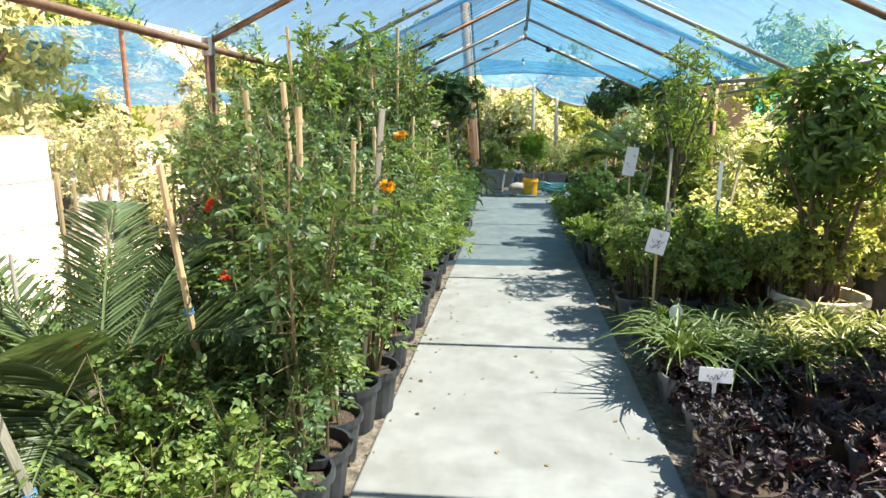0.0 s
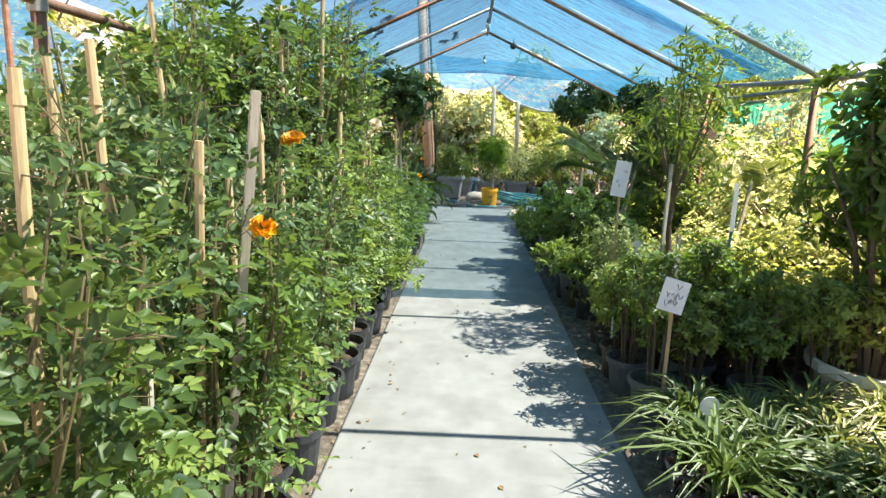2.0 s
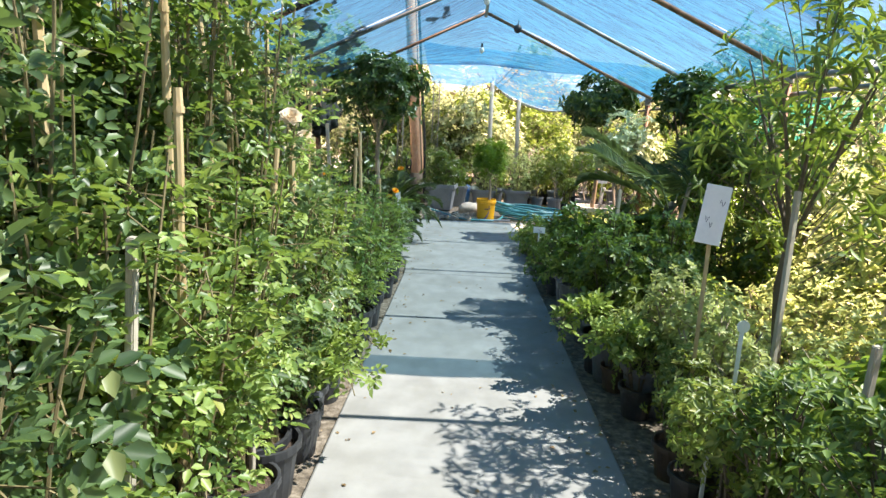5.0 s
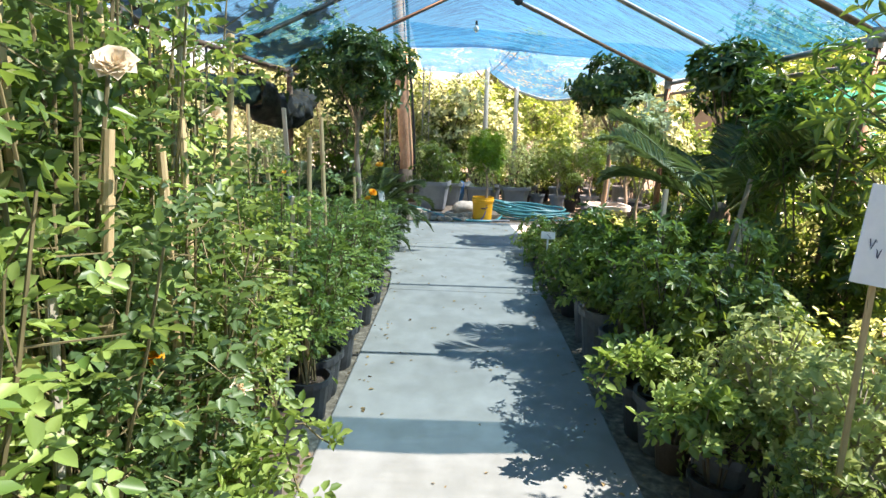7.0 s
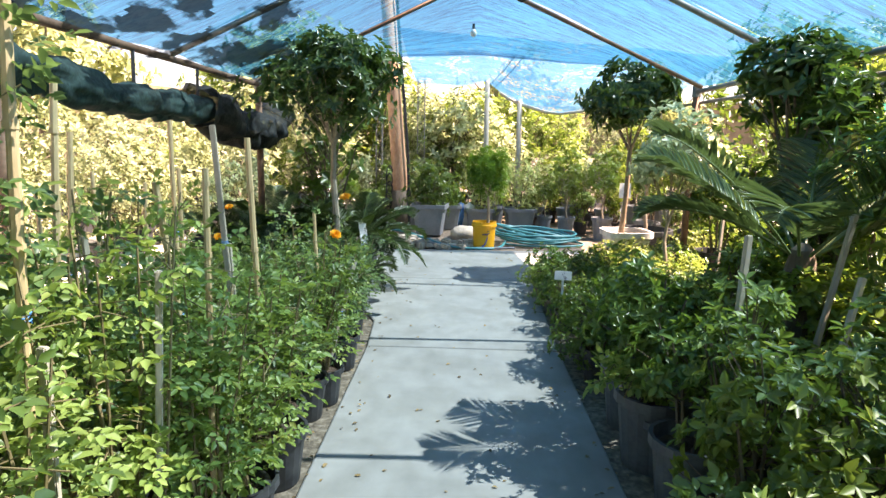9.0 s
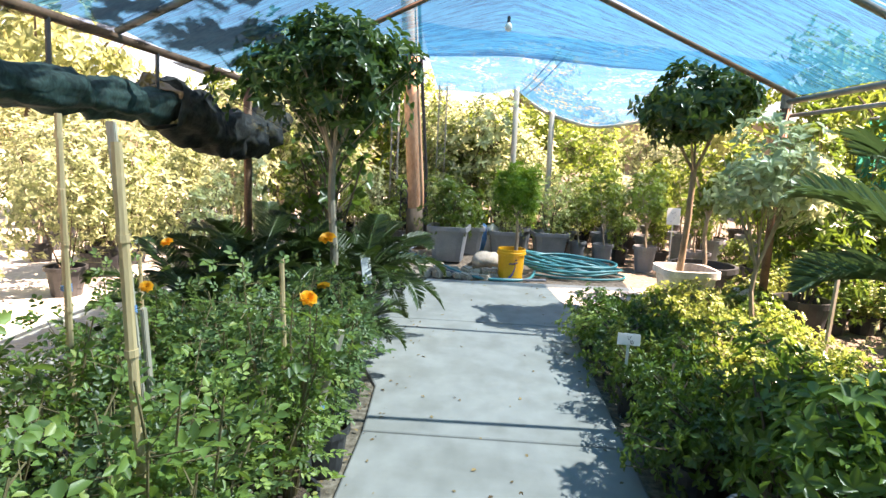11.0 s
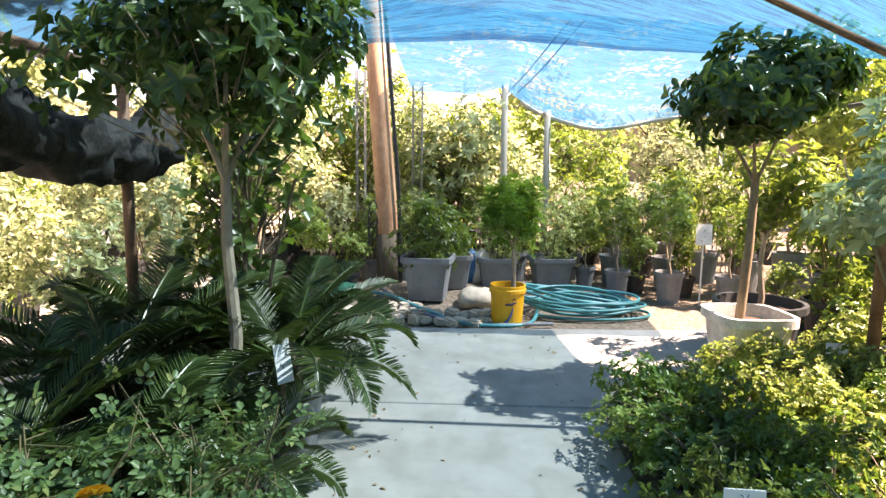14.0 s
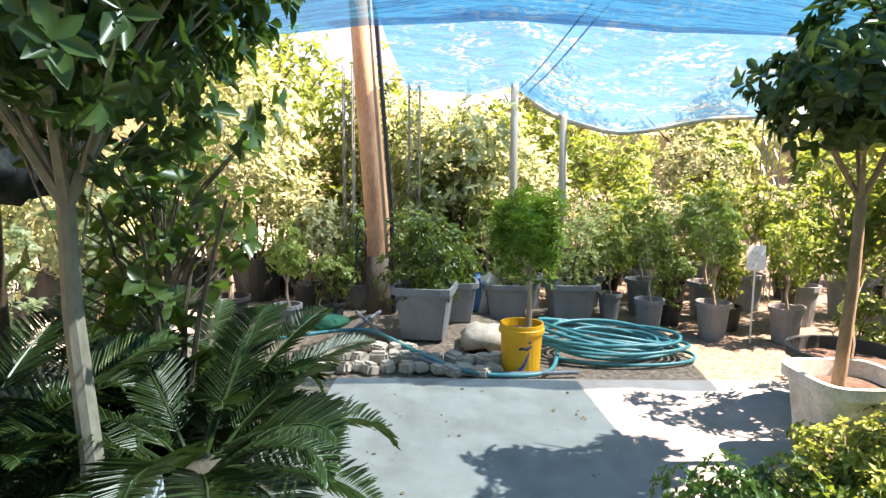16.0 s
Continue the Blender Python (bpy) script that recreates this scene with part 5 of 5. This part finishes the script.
for k in range(10):
    r0, ph = 0.34 + 0.025 * (k % 5) + 0.05 * math.sin(k * 2.1), k * 1.3
    cx, cy = 1.02 + 0.07 * math.sin(k * 1.7), 11.02 + 0.04 * math.cos(k * 2.3)
    z = 0.02 + 0.022 * k
    part("coil", tube([(cx + r0 * 1.3 * math.cos(a), cy + r0 * 0.72 * math.sin(a), z * (0.75 - 0.25 * math.cos(a)) + 0.026 + 0.024 * math.sin(2 * a + ph * 1.7)) for a in np.linspace(ph, ph + 6.4, 44)], 0.0145, 0.0145, 7, False), M["hose"], hose, smooth=True)
part("coil", tube([(1.12 + 0.60 * math.cos(a), 10.93 + 0.30 * math.sin(a), 0.016) for a in np.linspace(-2.6, 2.2, 36)], 0.0145, 0.0145, 7, False), M["hose"], hose, smooth=True)


def hose_run(pts, mat, name, label):
    bend = []
    for i in range(len(pts) - 1):
        p0, p1, p2, p3 = (Vector(pts[max(i - 1, 0)]), Vector(pts[i]), Vector(pts[i + 1]), Vector(pts[min(i + 2, len(pts) - 1)]))
        for u in np.linspace(0, 1, 9)[:-1]:
            bend.append(0.5 * ((2 * p1) + (p2 - p0) * u + (2 * p0 - 5 * p1 + 4 * p2 - p3) * u * u + (3 * p1 - p0 - 3 * p2 + p3) * u ** 3))
    bend.append(Vector(pts[-1]))
    t = thing(name, label, "garden hose")
    part("tube", tube(bend, 0.0165, 0.0165, 8), M[mat], t, smooth=True)


hose_run([(-1.85, 11.05, 0.05), (-1.7, 10.85, 0.10), (-1.0, 11.05, 0.14), (-0.55, 10.65, 0.10), (-0.15, 10.38, 0.03), (0.2, 10.31, 0.02), (0.5, 10.45, 0.02), (0.62, 10.9, 0.05)], "hose", "loose_hose", "turquoise hose trailing over the stones")
hose_run([(-1.15, 11.55, 0.18), (-0.8, 10.95, 0.12), (-0.4, 10.5, 0.05), (0.1, 10.36, 0.02), (0.7, 10.42, 0.02)], "hose_grey", "grey_hose", "grey hose lying beside the turquoise one")
hose_run([(-0.95, 11.7, 0.15), (-1.1, 11.1, 0.12), (-1.25, 10.6, 0.05)], "hose_grey", "short_grey_hose", "short grey hose end by the pole")

stone_bed = thing("stone_edging", "low edging of rough pale stones round the bed", "stones")
q = np.random.default_rng(271)
for i in range(34):
    x, y = (-1.15 + 0.115 * (i % 12), 10.42 + 0.17 * (i // 12)) if i < 30 else (-0.1 + 0.12 * (i - 30), 10.9)
    sx, sy, sz = q.uniform(0.045, 0.075), q.uniform(0.05, 0.08), q.uniform(0.03, 0.055)
    st = box(-sx, sx, -sy, sy, -sz, sz, min(sz, sx) * 0.45)
    st = ([(a[0] * (1 + 0.15 * noise.noise(Vector(a) * 20 + Vector((i, 0, 0)))), a[1], a[2] * (1 + 0.2 * noise.noise(Vector(a) * 20))) for a in st[0]], st[1])
    part("stone", moved(st, pose(x + q.uniform(-0.03, 0.03), y + q.uniform(-0.04, 0.04), 0.02 + 0.03 * (i // 12), q.uniform(-12, 12), q.uniform(-12, 12), q.uniform(0, 90))), M["stone"], stone_bed)
sack = thing("torn_sack", "crumpled pale sack lying behind the bucket", "sack", m=pose(0.05, 10.95, 0.05))
v, f = lathe([(0.05, 0.0), (0.19, 0.02), (0.21, 0.08), (0.17, 0.15), (0.06, 0.18)], 16, 0.3)
part("cloth", ([(a[0] + 0.05 * noise.noise(Vector(a) * 9), a[1] + 0.05 * noise.noise(Vector(a) * 9 + Vector((5, 0, 0))), a[2] + 0.04 * noise.noise(Vector(a) * 12) * (a[2] > 0.01)) for a in v], f), M["stone"], sack, smooth=True)
bag = thing("blue_bag", "crumpled blue and white plastic bag between pots", "plastic bag", m=pose(0.0, 12.3, 0.12))
for mt, dx, lb in (("plastic_blue", -0.05, ""), ("sheet_white", 0.08, "white folds of the bag")):
    v, f = lathe([(0.05, -0.12), (0.17, -0.1), (0.19, 0.1), (0.14, 0.25), (0.04, 0.3)], 16)
    part("folds", ([(a[0] * 0.7 + dx + 0.07 * noise.noise(Vector(a) * 8), a[1] * 0.5 + 0.05 * noise.noise(Vector(a) * 9), a[2] + 0.05 * noise.noise(Vector(a) * 10)) for a in v], f), M[mt], bag, lb, smooth=True)

for x, y, i, s, z in ((-0.48, 11.15, 0, 1.0, 0.10), (-0.25, 11.75, 0, 0.85, 0.1), (0.28, 12.25, 2, 0.95, 0), (0.92, 12.2, 2, 1.0, 0), (1.62, 11.85, 1, 0.9, 0), (2.12, 11.6, 1, 1.0, 0),
                      (2.72, 11.5, 1, 0.95, 0), (3.2, 12.2, 1, 1.2, 0), (-1.75, 11.4, 1, 0.85, 0.0), (1.35, 12.3, 1, 0.8, 0), (3.5, 11.4, 1, 1.1, 0), (3.0, 12.9, 1, 1.2, 0), (3.9, 12.6, 1, 1.3, 0)):
    grey_shrub.at(x, y, i, s, z=GZ + z, turn=float(rng.uniform(-8, 8)))
plinth = thing("stone_ledge", "low rough ledge of packed earth and rubble", "ledge")
part("mound", ([(-1.35 + 1.6 * i / 12, 10.62 + 1.9 * j / 10, (0.085 + 0.02 * noise.noise(Vector((i * 0.7, j * 0.7, 1)))) * min(1, 2.2 * math.sin(math.pi * i / 12)) * min(1, 1.6 * math.sin(math.pi * j / 10) + 0.0) - 0.02)
               for j in range(11) for i in range(13)], [(j * 13 + i, j * 13 + i + 1, (j + 1) * 13 + i + 1, (j + 1) * 13 + i) for j in range(10) for i in range(12)]), M["ground"], plinth, smooth=True)

for x, y, i, s in ((-0.9, 12.7, 2, 0.9), (0.55, 12.8, 1, 1.1), (1.2, 13.0, 2, 0.9), (1.75, 12.6, 1, 1.1), (2.35, 12.4, 1, 1.15), (2.05, 13.4, 2, 0.95), (2.75, 13.5, 1, 1.25), (0.1, 12.9, 1, 1.05)):
    grey_shrub.at(x, y, i, s, turn=float(rng.uniform(-8, 8)))
for x, y, s in ((1.9, 12.1, 1.2), (2.4, 11.95, 1.3), (1.15, 12.6, 1.2), (2.95, 11.9, 1.4), (-1.45, 11.9, 1.2), (-1.3, 12.6, 1.5), (2.95, 10.9, 1.0), (3.3, 10.4, 1.2), (0.6, 13.3, 1.5), (-0.3, 12.6, 1.3)):
    green_bush.at(x, y, size=s * 0.75)
# planting behind
for x, y, k, s in ((0.2, 13.6, 0, 1.15), (-0.45, 13.5, 1, 1.2), (1.6, 13.6, 1, 1.0), (2.3, 13.2, 0, 0.85), (0.95, 14.6, 0, 1.0), (3.0, 14.0, 1, 1.0), (-0.1, 15.2, 2, 1.3), (2.2, 15.0, 2, 1.2), (3.8, 13.6, 0, 1.0), (4.4, 12.6, 1, 1.1)):
    sunny.at(x, y, 3 if k == 1 else k, s)
for x, y, s in ((-0.55, 14.6, 1.15), (1.5, 15.6, 1.1), (2.6, 16.0, 1.1), (0.4, 16.2, 1.2), (3.6, 15.4, 1.1), (4.6, 14.6, 1.1), (-1.6, 15.8, 1.2)):
    laurel.at(x, y, None, s)
for x in np.arange(2.4, 4.6, 0.32):
    for y in (9.0, 9.9, 10.6):
        if not (x < 2.9 and y > 9.5):
            cover.at(x, y + rng.uniform(-0.1, 0.1), size=rng.uniform(1.0, 1.4))
for x, y in ((2.6, 8.6), (3.0, 10.2), (3.6, 9.6), (3.9, 10.9), (4.4, 10.0), (4.5, 11.6)):
    dark_bush.at(x, y, None, rng.uniform(1.0, 1.3))
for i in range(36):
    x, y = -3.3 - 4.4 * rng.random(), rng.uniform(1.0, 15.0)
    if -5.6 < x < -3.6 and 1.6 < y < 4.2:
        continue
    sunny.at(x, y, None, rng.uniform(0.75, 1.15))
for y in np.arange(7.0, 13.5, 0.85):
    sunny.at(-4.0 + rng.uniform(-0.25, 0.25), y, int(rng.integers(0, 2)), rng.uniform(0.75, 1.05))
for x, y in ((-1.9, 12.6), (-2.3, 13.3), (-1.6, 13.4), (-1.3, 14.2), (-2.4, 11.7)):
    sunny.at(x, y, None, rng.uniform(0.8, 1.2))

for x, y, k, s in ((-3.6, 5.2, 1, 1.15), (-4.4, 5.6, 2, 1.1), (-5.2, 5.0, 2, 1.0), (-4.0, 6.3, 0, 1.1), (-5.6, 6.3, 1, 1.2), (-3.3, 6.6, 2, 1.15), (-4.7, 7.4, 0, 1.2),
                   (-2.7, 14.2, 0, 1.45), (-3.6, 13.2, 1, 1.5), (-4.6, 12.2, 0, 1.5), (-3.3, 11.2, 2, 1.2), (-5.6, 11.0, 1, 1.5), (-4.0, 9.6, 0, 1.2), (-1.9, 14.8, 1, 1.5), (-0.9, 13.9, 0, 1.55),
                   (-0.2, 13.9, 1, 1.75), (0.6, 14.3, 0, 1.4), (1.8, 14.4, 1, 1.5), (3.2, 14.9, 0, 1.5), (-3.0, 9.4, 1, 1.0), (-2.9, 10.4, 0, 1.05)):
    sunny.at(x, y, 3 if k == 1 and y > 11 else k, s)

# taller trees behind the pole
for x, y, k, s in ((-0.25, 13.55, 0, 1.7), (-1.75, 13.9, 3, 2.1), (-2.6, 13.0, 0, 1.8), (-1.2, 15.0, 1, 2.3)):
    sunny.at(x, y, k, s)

# stack of white-wrapped goods out in the yard
for x, y, w, h, lb in ((-5.15, 2.9, 0.9, 1.35, "tall stack of goods in white wrapping"), (-6.05, 2.2, 0.9, 1.3, "stack of goods in white wrapping with a black panel")):
    st = thing("wrapped_stack", lb, "wrapped goods", m=pose(x, y, GZ))
    for j in range(3):
        part("bale", box(-w / 2 + 0.02 * j, w / 2 - 0.01 * j, -0.4, 0.4, j * h / 3, (j + 1) * h / 3 - 0.006, 0.03), M["sheet_white"], st)
    if "panel" in lb:
        part("panel", box(0.05, 0.45, -0.43, -0.41, 0.45, 1.25, 0.01), M["black_panel"], st)

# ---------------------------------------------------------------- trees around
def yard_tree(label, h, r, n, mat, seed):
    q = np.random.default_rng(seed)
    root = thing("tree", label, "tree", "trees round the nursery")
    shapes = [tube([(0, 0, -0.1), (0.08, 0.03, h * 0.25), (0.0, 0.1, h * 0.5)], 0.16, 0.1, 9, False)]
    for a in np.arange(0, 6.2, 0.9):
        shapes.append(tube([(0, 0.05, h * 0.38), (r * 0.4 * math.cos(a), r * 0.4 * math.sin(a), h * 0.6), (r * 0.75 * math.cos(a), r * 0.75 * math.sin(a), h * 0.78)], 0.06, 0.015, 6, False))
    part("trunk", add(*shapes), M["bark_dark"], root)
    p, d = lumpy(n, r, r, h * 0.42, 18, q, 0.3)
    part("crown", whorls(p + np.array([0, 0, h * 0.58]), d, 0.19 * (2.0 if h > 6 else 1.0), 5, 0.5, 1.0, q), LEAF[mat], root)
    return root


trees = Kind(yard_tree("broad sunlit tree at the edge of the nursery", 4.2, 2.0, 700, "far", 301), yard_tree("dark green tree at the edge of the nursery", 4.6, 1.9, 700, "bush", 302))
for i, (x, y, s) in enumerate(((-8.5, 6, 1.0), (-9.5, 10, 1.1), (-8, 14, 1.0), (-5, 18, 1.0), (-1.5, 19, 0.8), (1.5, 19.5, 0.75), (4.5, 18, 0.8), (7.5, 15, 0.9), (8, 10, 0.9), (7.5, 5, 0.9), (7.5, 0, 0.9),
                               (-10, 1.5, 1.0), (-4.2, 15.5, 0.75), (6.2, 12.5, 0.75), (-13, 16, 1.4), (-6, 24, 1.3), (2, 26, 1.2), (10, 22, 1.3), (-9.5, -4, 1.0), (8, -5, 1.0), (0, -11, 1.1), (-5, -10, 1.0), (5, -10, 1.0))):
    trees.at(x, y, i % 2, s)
hill = tagged(new("backdrop", mesh_of("backdrop", [(90 * math.cos(a), 90 * math.sin(a), z) for z in (-1.0, 6.0 + 0.0) for a in np.linspace(0, 2 * math.pi, 97)[:-1]],
              [(i, (i + 1) % 96, 96 + (i + 1) % 96, 96 + i) for i in range(96)], surface("dry_hillside", (0.16, 0.13, 0.075), (0.34, 0.28, 0.18), 0.15, 0.95, bump=0.0, fine=1.5))), "dry brown hillside far behind the trees", "hill", kind="structure")
for p in hill.data.vertices:
    if p.co.z > 1:
        p.co.z = 6.0 + 4.0 * noise.noise(Vector((p.co.x * 0.03, p.co.y * 0.03, 0.0))) + 2.0 * (p.co.x < 0)


# thin lattice masts behind the pots
def lattice_mast(x, y, h, w, label):
    t = thing("lattice_mast", label, "lattice mast", "lattice masts", pose(x, y, GZ))
    c = [(-w, -w), (w, -w), (w, w), (-w, w)]
    for a, b in c:
        part("upright", tube([(a, b, 0), (a, b, h)], 0.008, 0.008, 6), M["steel"], t)
    for k in range(4):
        (a, b), (d, e) = c[k], c[(k + 1) % 4]
        zs = np.arange(0.05, h, 0.16)
        part("bracing", tube([((a, d)[i % 2], (b, e)[i % 2], z) for i, z in enumerate(zs)], 0.005, 0.005, 4), M["steel"], t)


lattice_mast(-1.42, 12.6, 2.6, 0.05, "thin pale lattice mast beside the wooden pole")
lattice_mast(-0.75, 13.0, 2.5, 0.06, "thin galvanised lattice mast among the shrubs")
lattice_mast(3.35, 13.3, 2.3, 0.07, "thin galvanised lattice mast behind grey pots")
heap = thing("green_net_heap", "crumpled green net lying on the ground", "net", m=pose(-1.5, 11.75, GZ))
v, f = lathe([(0.06, 0.0), (0.24, 0.01), (0.22, 0.06), (0.12, 0.10), (0.03, 0.11)], 18)
part("folds", ([(a[0] + 0.07 * noise.noise(Vector(a) * 8), a[1] * 0.7 + 0.06 * noise.noise(Vector(a) * 9), a[2] + 0.05 * abs(noise.noise(Vector(a) * 13)) * (a[2] > 0.005)) for a in v], f), M["green_net"], heap, smooth=True)

# ---------------------------------------------------------------- small details
def rambling_shoot(x, y, turn, reach, seed, label):
    """Long arching rose shoots that lean out over the path edge."""
    q = np.random.default_rng(seed)
    root = thing("rambling_rose", label, "rose bush", m=pose(x, y, GZ, 0, 0, turn))
    potted(root, "pot_worn", 0.14, 0.26)
    for i in range(4):
        a, r = q.uniform(-0.7, 0.7), reach * q.uniform(0.6, 1.0)
        pts = [(r * u * math.cos(a), r * u * math.sin(a), 0.2 + 0.75 * u * q.uniform(0.9, 1.1) - 0.55 * u ** 2.2) for u in np.linspace(0, 1, 10)]
        sh = part("shoot", tube(pts, 0.005, 0.0025, 5, False), M["cane"], root)
        t = q.uniform(0.2, 1.0, 34) * 9
        k = np.minimum(t.astype(int), 8)
        P = np.array(pts)
        p = P[k] + (P[k + 1] - P[k]) * (t - k)[:, None]
        part("foliage", fivefold(p, rand_dirs(34, 0.2, q), 0.05, q), LEAF["rose_light"], sh)
    return root


rambling_shoot(0.86, 3.95, 200, 0.55, 401, "rambling rose with light shoots arching over the path")
rambling_shoot(0.95, 3.55, 230, 0.45, 402, "rambling rose with loose light green shoots")
rambling_shoot(-0.82, 3.05, -20, 0.5, 403, "rose with a long shoot lying over the path edge")
rambling_shoot(0.9, 4.9, 190, 0.4, 404, "rambling rose with young leaves in a worn pot")

# fallen leaves and crumbs on the path and along its edges
q = np.random.default_rng(411)
n = 520
x = np.where(q.random(n) < 0.72, np.sign(q.normal(size=n)) * q.uniform(0.5, 0.8, n), q.uniform(-0.6, 0.6, n))
y = q.uniform(-2.0, 10.2, n)
z = np.where(np.abs(x) < 0.66, 0.003, GZ + 0.006)
d = rand_dirs(n, 0, q)
d[:, 2] *= 0.12
l = q.uniform(0.012, 0.034, n)
litter = part("leaf_litter", leaf_shape(np.stack([x, y, z], 1), d, np.tile([0, 0, 1.0], (n, 1)) + q.normal(size=(n, 3)) * 0.2, l, l * 0.55, 0.25, 0.0),
              leaf_material("dry_leaf", (0.10, 0.055, 0.025), (0.34, 0.22, 0.10), (0.3, 0.2, 0.1), 0.8, 0.1))
tagged(litter, "dry fallen leaves scattered on the path", "leaf litter", kind="stuff")
